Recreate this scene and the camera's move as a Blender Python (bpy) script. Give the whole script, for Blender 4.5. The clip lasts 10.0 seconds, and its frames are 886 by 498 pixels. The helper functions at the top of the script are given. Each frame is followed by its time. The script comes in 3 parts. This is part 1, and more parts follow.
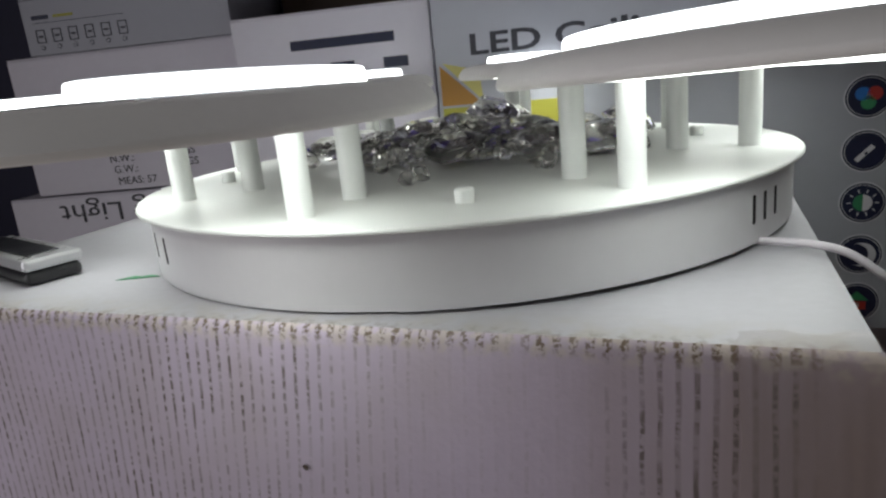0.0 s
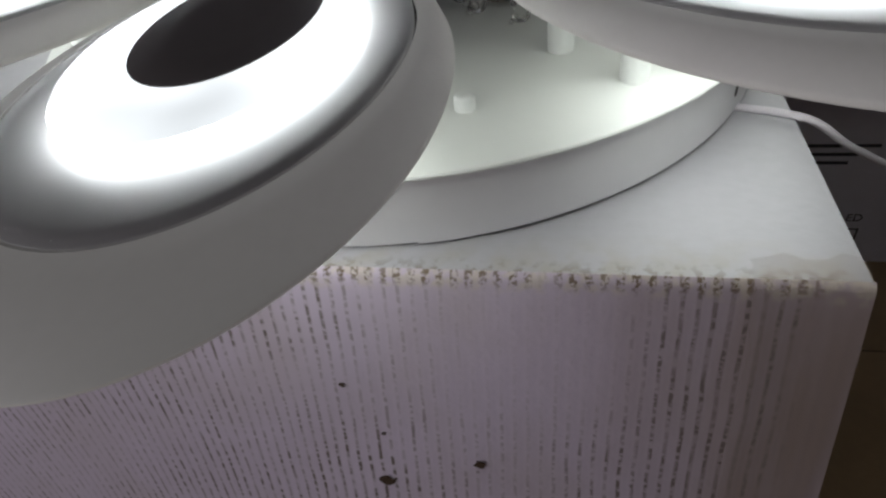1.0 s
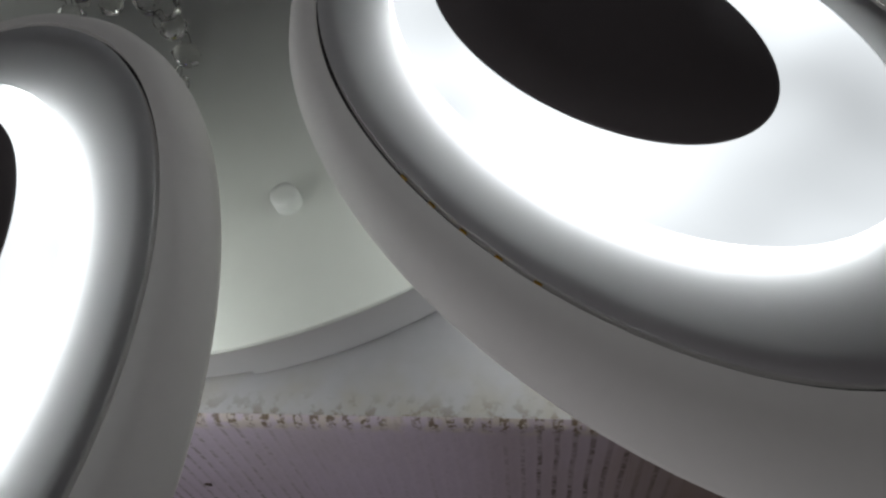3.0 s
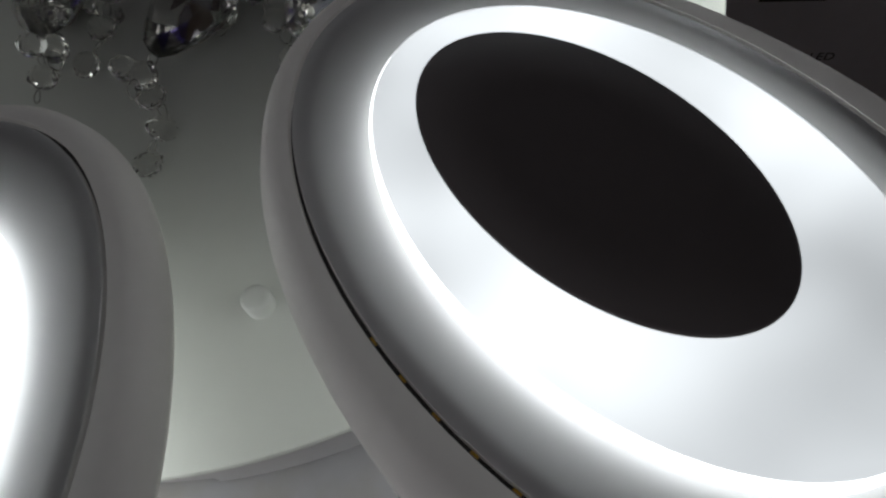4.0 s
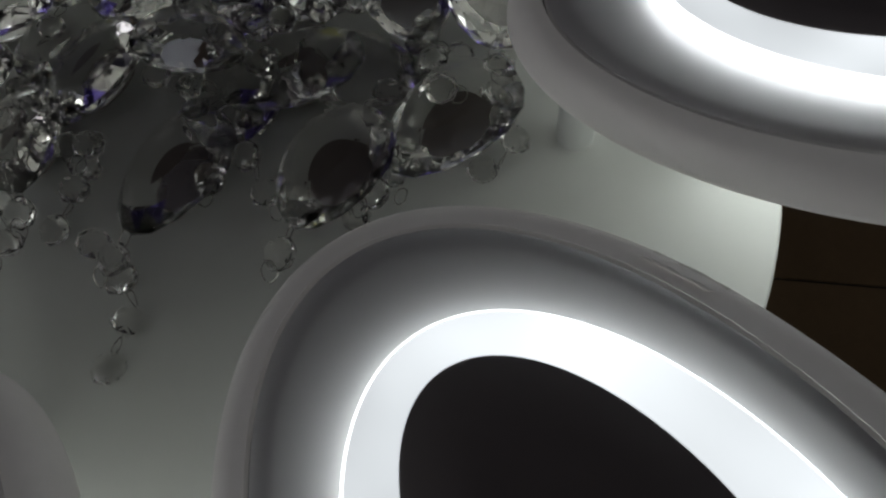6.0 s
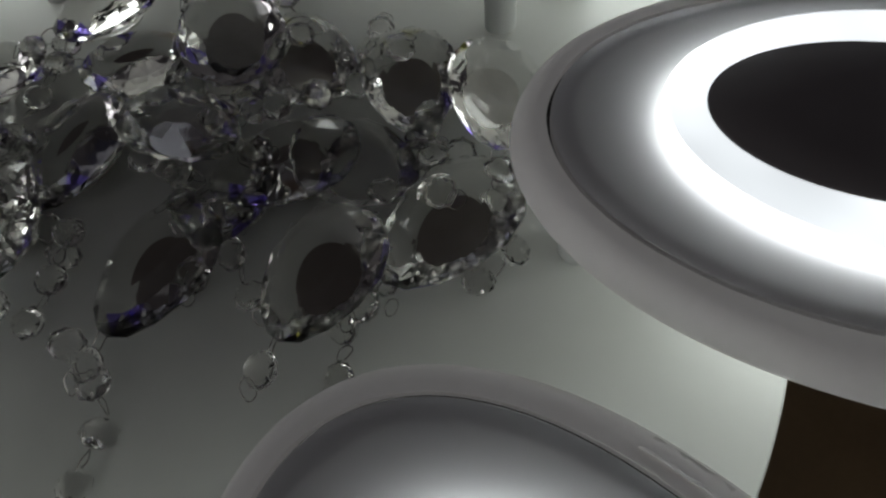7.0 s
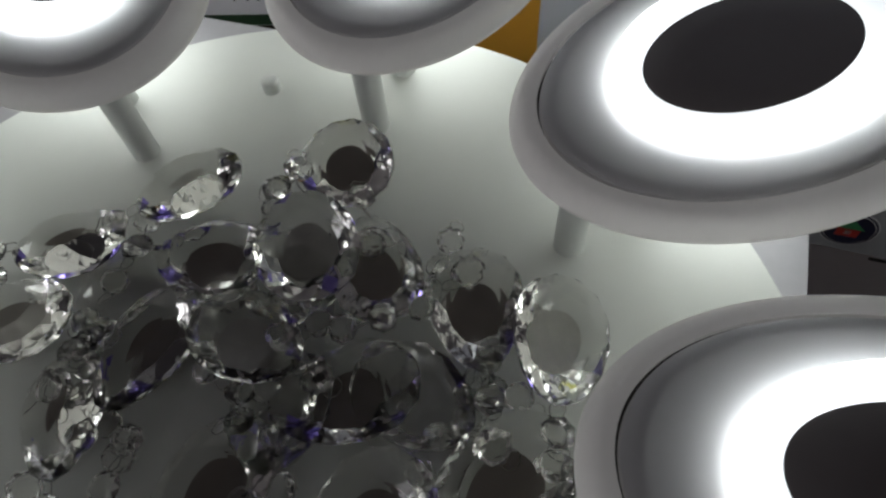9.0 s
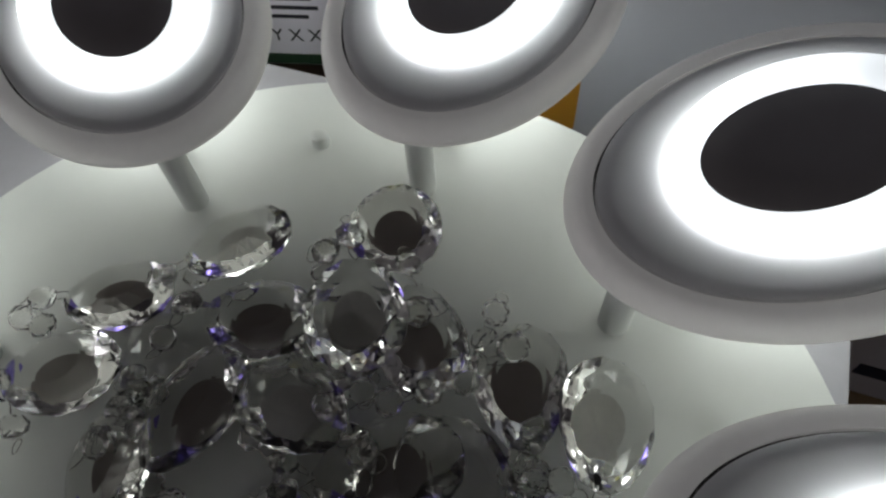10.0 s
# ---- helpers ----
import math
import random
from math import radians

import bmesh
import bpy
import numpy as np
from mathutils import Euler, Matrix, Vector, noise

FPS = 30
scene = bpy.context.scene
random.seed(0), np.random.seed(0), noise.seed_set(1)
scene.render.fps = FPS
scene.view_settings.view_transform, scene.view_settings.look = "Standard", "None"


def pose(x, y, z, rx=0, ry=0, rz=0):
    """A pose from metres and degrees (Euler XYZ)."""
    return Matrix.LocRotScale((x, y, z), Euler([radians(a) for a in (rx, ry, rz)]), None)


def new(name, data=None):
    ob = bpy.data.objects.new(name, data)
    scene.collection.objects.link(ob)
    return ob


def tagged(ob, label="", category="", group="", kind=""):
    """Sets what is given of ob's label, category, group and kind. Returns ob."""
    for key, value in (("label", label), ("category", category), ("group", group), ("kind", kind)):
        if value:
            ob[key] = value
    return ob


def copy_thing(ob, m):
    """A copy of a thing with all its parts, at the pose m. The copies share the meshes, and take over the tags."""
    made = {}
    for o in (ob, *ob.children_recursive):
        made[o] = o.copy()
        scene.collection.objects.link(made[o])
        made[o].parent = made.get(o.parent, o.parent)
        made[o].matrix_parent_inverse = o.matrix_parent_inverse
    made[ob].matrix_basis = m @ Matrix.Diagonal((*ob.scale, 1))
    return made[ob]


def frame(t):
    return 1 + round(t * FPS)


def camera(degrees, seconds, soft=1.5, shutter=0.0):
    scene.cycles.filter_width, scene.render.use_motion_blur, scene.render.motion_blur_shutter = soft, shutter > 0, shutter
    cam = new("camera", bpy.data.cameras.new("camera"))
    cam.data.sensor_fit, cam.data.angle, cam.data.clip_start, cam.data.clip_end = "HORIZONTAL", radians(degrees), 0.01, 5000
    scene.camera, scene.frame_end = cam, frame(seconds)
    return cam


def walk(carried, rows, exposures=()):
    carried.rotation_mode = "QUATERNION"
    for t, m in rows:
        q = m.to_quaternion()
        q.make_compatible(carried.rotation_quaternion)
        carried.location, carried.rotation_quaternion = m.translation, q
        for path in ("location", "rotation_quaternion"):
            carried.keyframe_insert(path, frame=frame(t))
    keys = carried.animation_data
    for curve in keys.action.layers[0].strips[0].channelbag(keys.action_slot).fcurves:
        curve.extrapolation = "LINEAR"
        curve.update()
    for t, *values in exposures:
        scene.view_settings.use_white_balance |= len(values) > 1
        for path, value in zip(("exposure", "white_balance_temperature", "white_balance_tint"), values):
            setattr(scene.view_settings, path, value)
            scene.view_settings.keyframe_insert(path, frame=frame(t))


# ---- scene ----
# ---------------------------------------------------------------- camera
cam = camera(67.4, 10.0, soft=2.4)
PATH = [
    (0, pose(0.0004, -0.5290, 0.0637, 75.50, 5.62, 0.98)),
    (0.5, pose(-0.0275, -0.5076, 0.0993, 64.11, 7.25, -3.03)),
    (1, pose(-0.0545, -0.4740, 0.1593, 49.48, 5.46, -11.61)),
    (1.5, pose(-0.0411, -0.4381, 0.2035, 37.99, 5.71, -17.21)),
    (2, pose(-0.0069, -0.3934, 0.2086, 32.80, 5.74, -18.57)),
    (3.5, pose(0.0486, -0.3218, 0.2061, 27.60, 6.36, -16.47)),
    (4, pose(0.0565, -0.2996, 0.2084, 28.25, 5.57, -15.58)),
    (4.5, pose(0.0641, -0.2744, 0.2084, 27.64, 5.72, -14.86)),
    (5, pose(0.0734, -0.2528, 0.2098, 27.79, 5.92, -14.08)),
    (5.5, pose(0.0784, -0.2341, 0.2141, 28.34, 5.76, -13.16)),
    (7, pose(0.0959, -0.1750, 0.2252, 29.04, 4.28, -9.79)),
    (7.5, pose(0.0995, -0.1538, 0.2371, 29.99, 3.77, -8.49)),
    (8, pose(0.1039, -0.1357, 0.2460, 30.75, 3.66, -6.95)),
    (8.5, pose(0.1014, -0.1201, 0.2576, 31.42, 3.45, -5.17)),
    (9, pose(0.0945, -0.1037, 0.2686, 32.57, 3.20, -2.82)),
    (9.5, pose(0.0847, -0.0950, 0.2741, 34.32, 3.03, -1.08)),
    (10, pose(0.0791, -0.0833, 0.2848, 34.18, 2.37, 0.20)),
]
EXPOSURE = [(0, 0.34), (0.5, 0.24), (1, 0.16), (2, 0.15), (3.5, -0.52), (5.5, -0.64), (7.5, -0.2), (8.5, 0.0), (10, 0.09)]
walk(cam, PATH, EXPOSURE)

# ---------------------------------------------------------------- light
world = bpy.data.worlds.new("world")
scene.world = world
world.use_nodes = True
world.node_tree.nodes["Background"].inputs[0].default_value = (0.55, 0.58, 0.70, 1)
world.node_tree.nodes["Background"].inputs[1].default_value = 0.015
LAMP_GLOW = 5.0
UNDER_GLOW = 3.35
CEILING_FILL_WATTS = 0.35
WEST_FILL_WATTS = 5.0


def area(name, m, sx, sy, watts, colour):
    d = bpy.data.lights.new(name, "AREA")
    d.shape, d.size, d.size_y, d.energy, d.color = "RECTANGLE", sx, sy, watts, colour
    ob = new(name, d)
    ob.matrix_world = m
    return ob


# added fill lights: a weak one under the ceiling, a cool one low west
CEILING_FILLS = [(-0.3, -1.2)]
for tx, ty in CEILING_FILLS:
    area("ceiling_fill_light", pose(tx, ty, 1.66), 1.2, 0.10, CEILING_FILL_WATTS, (0.97, 0.97, 1.0))
# low cool fill added from the unseen west side, brightening the carton's left
area("west_fill_light", pose(-1.34, -0.95, 0.02, 90, 0, -90), 1.3, 0.7, WEST_FILL_WATTS, (0.98, 0.95, 1.0))


# ---------------------------------------------------------------- materials
def mat(name, colour, rough=0.5, metal=0.0, vary=0.12, scale=30.0, bump=0.0, bump_scale=200.0, spec=0.5, coat=0.0):
    """A plain surface with two scales of tone variation, uneven gloss and fine relief."""
    m = bpy.data.materials.new(name)
    m.use_nodes = True
    nt = m.node_tree
    n, l = nt.nodes, nt.links
    b = n["Principled BSDF"]
    tc = n.new("ShaderNodeTexCoord")
    big, fine = n.new("ShaderNodeTexNoise"), n.new("ShaderNodeTexNoise")
    big.inputs["Scale"].default_value, fine.inputs["Scale"].default_value = scale, scale * 14
    big.inputs["Detail"].default_value = 4
    l.new(tc.outputs["Object"], big.inputs["Vector"])
    l.new(tc.outputs["Object"], fine.inputs["Vector"])
    mix = n.new("ShaderNodeMath")
    mix.operation = "MULTIPLY_ADD"
    l.new(fine.outputs["Fac"], mix.inputs[0])
    mix.inputs[1].default_value = 0.35
    l.new(big.outputs["Fac"], mix.inputs[2])
    ramp = n.new("ShaderNodeMapRange")
    ramp.inputs["From Min"].default_value, ramp.inputs["From Max"].default_value = 0.35, 1.0
    ramp.inputs["To Min"].default_value, ramp.inputs["To Max"].default_value = 1 - vary, 1 + vary * 0.6
    l.new(mix.outputs[0], ramp.inputs["Value"])
    mul = n.new("ShaderNodeMix")
    mul.data_type, mul.blend_type = "RGBA", "MULTIPLY"
    mul.inputs["Factor"].default_value = 1
    mul.inputs["A"].default_value = (*colour, 1)
    l.new(ramp.outputs["Result"], mul.inputs["B"])
    l.new(mul.outputs["Result"], b.inputs["Base Color"])
    rr = n.new("ShaderNodeMapRange")
    rr.inputs["To Min"].default_value, rr.inputs["To Max"].default_value = max(rough - 0.08, 0.02), min(rough + 0.12, 1)
    l.new(big.outputs["Fac"], rr.inputs["Value"])
    l.new(rr.outputs["Result"], b.inputs["Roughness"])
    b.inputs["Metallic"].default_value = metal
    b.inputs["Specular IOR Level"].default_value = spec
    b.inputs["Coat Weight"].default_value = coat
    if bump:
        bt, bn = n.new("ShaderNodeTexNoise"), n.new("ShaderNodeBump")
        bt.inputs["Scale"].default_value = bump_scale
        l.new(tc.outputs["Object"], bt.inputs["Vector"])
        l.new(bt.outputs["Fac"], bn.inputs["Height"])
        bn.inputs["Strength"].default_value, bn.inputs["Distance"].default_value = bump, 0.001
        l.new(bn.outputs["Normal"], b.inputs["Normal"])
    return m


def glow(name, colour, strength):
    m = bpy.data.materials.new(name)
    m.use_nodes = True
    b = m.node_tree.nodes["Principled BSDF"]
    b.inputs["Base Color"].default_value = (0.85, 0.85, 0.87, 1)
    b.inputs["Roughness"].default_value = 0.3
    b.inputs["Emission Color"].default_value = (*colour, 1)
    b.inputs["Emission Strength"].default_value = strength
    return m


def glass(name, tint, rough=0.0, ior=1.48):
    m = bpy.data.materials.new(name)
    m.use_nodes = True
    b = m.node_tree.nodes["Principled BSDF"]
    b.inputs["Base Color"].default_value = (*tint, 1)
    b.inputs["Roughness"].default_value = rough
    b.inputs["IOR"].default_value = ior
    b.inputs["Transmission Weight"].default_value = 1
    return m


def carton_board():
    """White printed corrugated board, the print rubbed off in broken streaks along the flutes (6.7 mm apart) and worn at the fold."""
    m = mat("carton_board_rubbed", (0.63, 0.55, 0.66), 0.60, vary=0.10, scale=9, bump=0.25, bump_scale=300)
    nt = m.node_tree
    n, l = nt.nodes, nt.links
    b = n["Principled BSDF"]
    tc = n.new("ShaderNodeTexCoord")
    sep = n.new("ShaderNodeSeparateXYZ")
    l.new(tc.outputs["Object"], sep.inputs[0])

    def put(v, socket):
        if isinstance(v, (int, float)):
            socket.default_value = v
        else:
            l.new(v, socket)

    def calc(op, *args):
        k = n.new("ShaderNodeMath")
        k.operation = op
        for v, socket in zip(args, k.inputs):
            put(v, socket)
        return k.outputs[0]

    def step(v, lo, hi):
        k = n.new("ShaderNodeMapRange")
        k.interpolation_type = "SMOOTHSTEP"
        put(v, k.inputs["Value"])
        k.inputs["From Min"].default_value, k.inputs["From Max"].default_value = lo, hi
        return k.outputs["Result"]

    def cloud(stretch, detail=3.0):
        mp, t = n.new("ShaderNodeMapping"), n.new("ShaderNodeTexNoise")
        mp.inputs["Scale"].default_value = stretch
        l.new(tc.outputs["Object"], mp.inputs[0])
        l.new(mp.outputs[0], t.inputs["Vector"])
        t.inputs["Scale"].default_value, t.inputs["Detail"].default_value = 1.0, detail
        return t.outputs["Fac"]

    def blend(amount, base, colour):
        k = n.new("ShaderNodeMix")
        k.data_type = "RGBA"
        put(amount, k.inputs["Factor"])
        l.new(base, k.inputs["A"])
        k.inputs["B"].default_value = (*colour, 1)
        return k.outputs["Result"]

    x, z = sep.outputs["X"], sep.outputs["Z"]
    skew = calc("MULTIPLY", step(x, -0.20, -0.56), 0.52)
    along = calc("MULTIPLY_ADD", skew, z, x)
    wave = calc("COSINE", calc("MULTIPLY", calc("MULTIPLY_ADD", cloud((30, 30, 30)), 0.0022, along), 2 * math.pi / 0.0067))
    dots = step(cloud((170, 1, 330), 2.0), 0.40, 0.56)
    dash = step(cloud((160, 1, 40), 3.0), 0.40, 0.62)
    region = step(cloud((8, 1, 10), 3.0), 0.38, 0.62)
    lower = step(z, 0.02, -0.12)
    faint = calc("MULTIPLY", step(wave, 0.0, 1.0), calc("MULTIPLY_ADD", region, 0.12, 0.03))
    streak = calc("MULTIPLY", calc("MULTIPLY", step(wave, 0.35, 0.95), calc("MULTIPLY", dots, calc("MULTIPLY_ADD", dash, 0.7, 0.3))), calc("MULTIPLY_ADD", calc("MULTIPLY", region, calc("MULTIPLY_ADD", lower, 0.4, 0.6)), 0.90, 0.52))
    clear = calc("MULTIPLY", calc("MULTIPLY", step(x, -0.215, -0.165), step(x, -0.075, -0.105)), step(calc("MULTIPLY_ADD", cloud((30, 1, 30)), 0.05, z), -0.075, -0.040))
    clear = calc("MAXIMUM", calc("MULTIPLY", clear, 0.88), step(x, -0.030, -0.016))
    dark = calc("MULTIPLY", step(x, -0.085, -0.062), step(x, -0.018, -0.032))
    keep = calc("SUBTRACT", 1.0, clear)
    streak = calc("MULTIPLY", streak, keep)
    faint = calc("MULTIPLY", calc("MULTIPLY_ADD", calc("MULTIPLY", dark, step(wave, 0.0, 0.9)), 0.36, faint), keep)
    blotch = step(cloud((150, 150, 150), 4.0), 0.42, 0.60)
    worn = calc("MULTIPLY", step(calc("MULTIPLY_ADD", cloud((160, 1, 160), 3.0), 0.010, z), -0.0065, 0.0005), blotch)
    arcs = calc("MULTIPLY", calc("MULTIPLY", step(calc("MULTIPLY_ADD", cloud((120, 1, 40), 2.0), 0.009, z), -0.0045, 0.0015), step(wave, -0.7, 0.3)), calc("MULTIPLY", step(cloud((420, 1, 560), 4.0), 0.44, 0.56), calc("MULTIPLY", step(cloud((40, 1, 12), 3.0), 0.30, 0.52), step(x, -0.010, -0.028))))
    stain = calc("MULTIPLY", calc("MULTIPLY", step(x, -0.13, -0.01), step(cloud((25, 1, 5), 4.0), 0.35, 0.7)), 0.75)
    base = b.inputs["Base Color"].links[0].from_socket
    base = blend(calc("MULTIPLY", step(cloud((14, 1, 11), 4.0), 0.40, 0.72), 0.45), base, (0.50, 0.43, 0.44))
    # brown soil at the right end, with the light's falloff painted in
    soil_and_falloff = calc("MULTIPLY", calc("MULTIPLY", step(x, -0.20, -0.02), step(cloud((10, 1, 9), 4.0), 0.25, 0.65)), 0.55)
    base = blend(soil_and_falloff, base, (0.33, 0.265, 0.25))
    base = blend(stain, base, (0.30, 0.22, 0.17))
    base = blend(faint, base, (0.28, 0.23, 0.22))
    base = blend(streak, base, (0.17, 0.135, 0.125))
    base = blend(calc("MULTIPLY", worn, 0.55), base, (0.62, 0.56, 0.44))
    base = blend(calc("MULTIPLY", arcs, 0.90), base, (0.15, 0.10, 0.055))
    l.new(base, b.inputs["Base Color"])
    return m


def rub_edge(m):
    """Beige rubbing and small brown scuffs along the front fold, within some two centimetres of it."""
    n, l = m.node_tree.nodes, m.node_tree.links
    b = n["Principled BSDF"]
    tc, sep = n.new("ShaderNodeTexCoord"), n.new("ShaderNodeSeparateXYZ")
    l.new(tc.outputs["Object"], sep.inputs[0])
    for scale, reach, lo, hi, amount, colour in ((60, 0.030, 0.42, 0.62, 0.55, (0.40, 0.355, 0.27)), (210, 0.012, 0.50, 0.60, 0.75, (0.17, 0.12, 0.07))):
        t, a, c, k, mix = n.new("ShaderNodeTexNoise"), n.new("ShaderNodeMapRange"), n.new("ShaderNodeMapRange"), n.new("ShaderNodeMath"), n.new("ShaderNodeMix")
        l.new(tc.outputs["Object"], t.inputs["Vector"])
        t.inputs["Scale"].default_value, t.inputs["Detail"].default_value = scale, 4
        l.new(t.outputs["Fac"], a.inputs["Value"])
        a.inputs["From Min"].default_value, a.inputs["From Max"].default_value = lo, hi
        l.new(sep.outputs["Y"], c.inputs["Value"])
        c.inputs["From Min"].default_value, c.inputs["From Max"].default_value = reach, 0.0
        c.inputs["To Max"].default_value = amount
        k.operation = "MULTIPLY"
        l.new(a.outputs["Result"], k.inputs[0])
        l.new(c.outputs["Result"], k.inputs[1])
        mix.data_type = "RGBA"
        l.new(k.outputs[0], mix.inputs["Factor"])
        l.new(b.inputs["Base Color"].links[0].from_socket, mix.inputs["A"])
        mix.inputs["B"].default_value = (*colour, 1)
        l.new(mix.outputs["Result"], b.inputs["Base Color"])


def uneven_glow(m, scale, low, high, strength):
    """Light that comes unevenly through an opal cover: blotchy, and weaker towards the broad outer end that lies far from its chips."""
    n, l = m.node_tree.nodes, m.node_tree.links
    tc, t, r = n.new("ShaderNodeTexCoord"), n.new("ShaderNodeTexNoise"), n.new("ShaderNodeMapRange")
    l.new(tc.outputs["Object"], t.inputs["Vector"])
    t.inputs["Scale"].default_value, t.inputs["Detail"].default_value = scale, 1.5
    l.new(t.outputs["Fac"], r.inputs["Value"])
    r.inputs["From Min"].default_value, r.inputs["From Max"].default_value = 0.3, 0.7
    r.inputs["To Min"].default_value, r.inputs["To Max"].default_value = low * strength, high * strength
    sep, far, k = n.new("ShaderNodeSeparateXYZ"), n.new("ShaderNodeMapRange"), n.new("ShaderNodeMath")
    l.new(tc.outputs["Object"], sep.inputs[0])
    l.new(sep.outputs["X"], far.inputs["Value"])
    far.interpolation_type = "SMOOTHSTEP"
    far.inputs["From Min"].default_value, far.inputs["From Max"].default_value = 0.022, 0.060
    far.inputs["To Min"].default_value, far.inputs["To Max"].default_value = 1.0, 0.58
    k.operation = "MULTIPLY"
    l.new(r.outputs["Result"], k.inputs[0])
    l.new(far.outputs["Result"], k.inputs[1])
    l.new(k.outputs[0], n["Principled BSDF"].inputs["Emission Strength"])


M_PLATE = mat("white_enamelled_steel", (0.78, 0.80, 0.77), 0.34, vary=0.04, scale=7, bump=0.03, bump_scale=900)
M_BAND = mat("white_painted_sheet", (0.74, 0.73, 0.74), 0.36, vary=0.05, scale=9, bump=0.05, bump_scale=60)
M_POST = mat("white_tube_paint", (0.78, 0.80, 0.78), 0.35, vary=0.04, scale=40)
M_BODY = mat("white_acrylic_body", (0.80, 0.785, 0.755), 0.62, vary=0.05, scale=20, bump=0.04, bump_scale=120, spec=0.25)
BODY = M_BODY.node_tree.nodes["Principled BSDF"]
BODY.inputs["Emission Color"].default_value = (1.0, 0.98, 0.95, 1)  # translucent acrylic, faintly lit through by the chips inside
BODY.inputs["Emission Strength"].default_value = 0.066
M_DISH = mat("satin_white_dish", (0.74, 0.735, 0.73), 0.36, vary=0.03, scale=20, spec=1.0)
M_GAP = mat("dark_gap", (0.03, 0.028, 0.026), 0.7)
M_WALL_GLOW = glow("lit_opal_edge", (0.93, 0.98, 1.0), LAMP_GLOW)
M_TOP_GLOW = glow("lit_opal_top", (0.91, 0.965, 1.0), LAMP_GLOW * 0.24)
uneven_glow(M_TOP_GLOW, 18.0, 0.70, 1.55, LAMP_GLOW * 0.24)
M_UNDER_GLOW = glow("lit_opal_underside", (0.95, 1.0, 0.96), UNDER_GLOW)
M_CAP = mat("dark_smoked_cover", (0.27, 0.245, 0.243), 0.40, vary=0.06, scale=12, spec=0.6)
M_CRYSTAL = glass("clear_crystal", (0.99, 0.988, 0.966), 0.036, 1.44)
M_VIOLET_GLINT = glass("violet_glint_facet", (0.13, 0.08, 0.92), 0.02, 1.55)
M_BEAD = glass("clear_bead", (0.99, 0.988, 0.97), 0.045, 1.50)
# tones painted in for dark and pale reflections in the crystals' tables
M_DARK_REFLECTION = mat("dark_table_reflection", (0.27, 0.235, 0.215), 0.4, vary=0.25, scale=90)
M_PALE_REFLECTION = mat("pale_table_reflection", (0.74, 0.74, 0.70), 0.5, vary=0.2, scale=90)
M_WIRE = mat("chrome_wire", (0.34, 0.33, 0.31), 0.2, metal=1.0)
M_CARTON = carton_board()
M_CARTON_TOP = mat("carton_top_paper", (0.45, 0.443, 0.47), 0.48, vary=0.11, scale=11, bump=0.14, bump_scale=160)
rub_edge(M_CARTON_TOP)
M_TAPE = mat("clear_tape_glossy", (0.80, 0.78, 0.74), 0.24, vary=0.05, scale=30, bump=0.2, bump_scale=90)
M_CORNER_TAPE = mat("aged_clear_tape", (0.46, 0.385, 0.355), 0.26, vary=0.18, scale=14, bump=0.25, bump_scale=45)
M_CORNER_TAPE.node_tree.nodes["Principled BSDF"].inputs["Alpha"].default_value = 0.20
M_CARD_WHITE = mat("white_printed_card", (0.78, 0.755, 0.82), 0.5, vary=0.06, scale=6, bump=0.06, bump_scale=120)
M_CARD_GREY = mat("cool_white_card", (0.42, 0.43, 0.475), 0.45, vary=0.06, scale=5, bump=0.05, bump_scale=120)
M_INK = mat("dark_print", (0.035, 0.035, 0.045), 0.5, vary=0.1, scale=60)
M_NAVY = mat("navy_print", (0.012, 0.016, 0.05), 0.4, vary=0.1, scale=60)
M_ORANGE = mat("orange_print", (0.42, 0.20, 0.02), 0.5, vary=0.08, scale=30)
M_OLIVE = mat("olive_yellow_print", (0.42, 0.40, 0.05), 0.5, vary=0.08, scale=30)
M_YELLOW = mat("pale_yellow_print", (0.60, 0.55, 0.18), 0.5, vary=0.08, scale=30)
M_GREEN = mat("green_print", (0.05, 0.28, 0.12), 0.5)
M_DARKGREEN = mat("dark_green_print", (0.025, 0.06, 0.03), 0.5)
M_RED = mat("red_print", (0.50, 0.05, 0.04), 0.5)
M_BLUE = mat("blue_print", (0.03, 0.17, 0.55), 0.5)
M_PRINT_WHITE = mat("white_print", (0.75, 0.75, 0.78), 0.5)
M_TILE = mat("brown_floor_tile", (0.30, 0.20, 0.105), 0.35, vary=0.25, scale=8, bump=0.05, bump_scale=80)
M_GROUT = mat("dark_grout", (0.045, 0.035, 0.028), 0.8)
M_ROOM = mat("dim_shop_wall", (0.38, 0.365, 0.39), 0.8, vary=0.15, scale=3)
M_CEIL = mat("shop_ceiling", (0.72, 0.71, 0.72), 0.8, vary=0.08, scale=3)
M_DARKWOOD = mat("dark_brown_shelf", (0.06, 0.035, 0.02), 0.5, vary=0.2, scale=14)
M_NAVYBOX = mat("dark_blue_carton", (0.035, 0.035, 0.075), 0.6, vary=0.15, scale=10)
M_SILVER = mat("silver_plastic", (0.55, 0.55, 0.56), 0.28, metal=0.6, vary=0.06, scale=60)
M_BLACK = mat("black_plastic", (0.018, 0.018, 0.02), 0.3, vary=0.1, scale=60)
M_CABLE = mat("white_pvc_cable", (0.72, 0.68, 0.72), 0.4, vary=0.04, scale=60)
M_LED = mat("yellow_led_chip", (0.70, 0.42, 0.05), 0.4, vary=0.1, scale=60)
M_COPPER = mat("reddish_wire", (0.33, 0.10, 0.06), 0.4, vary=0.1, scale=60)


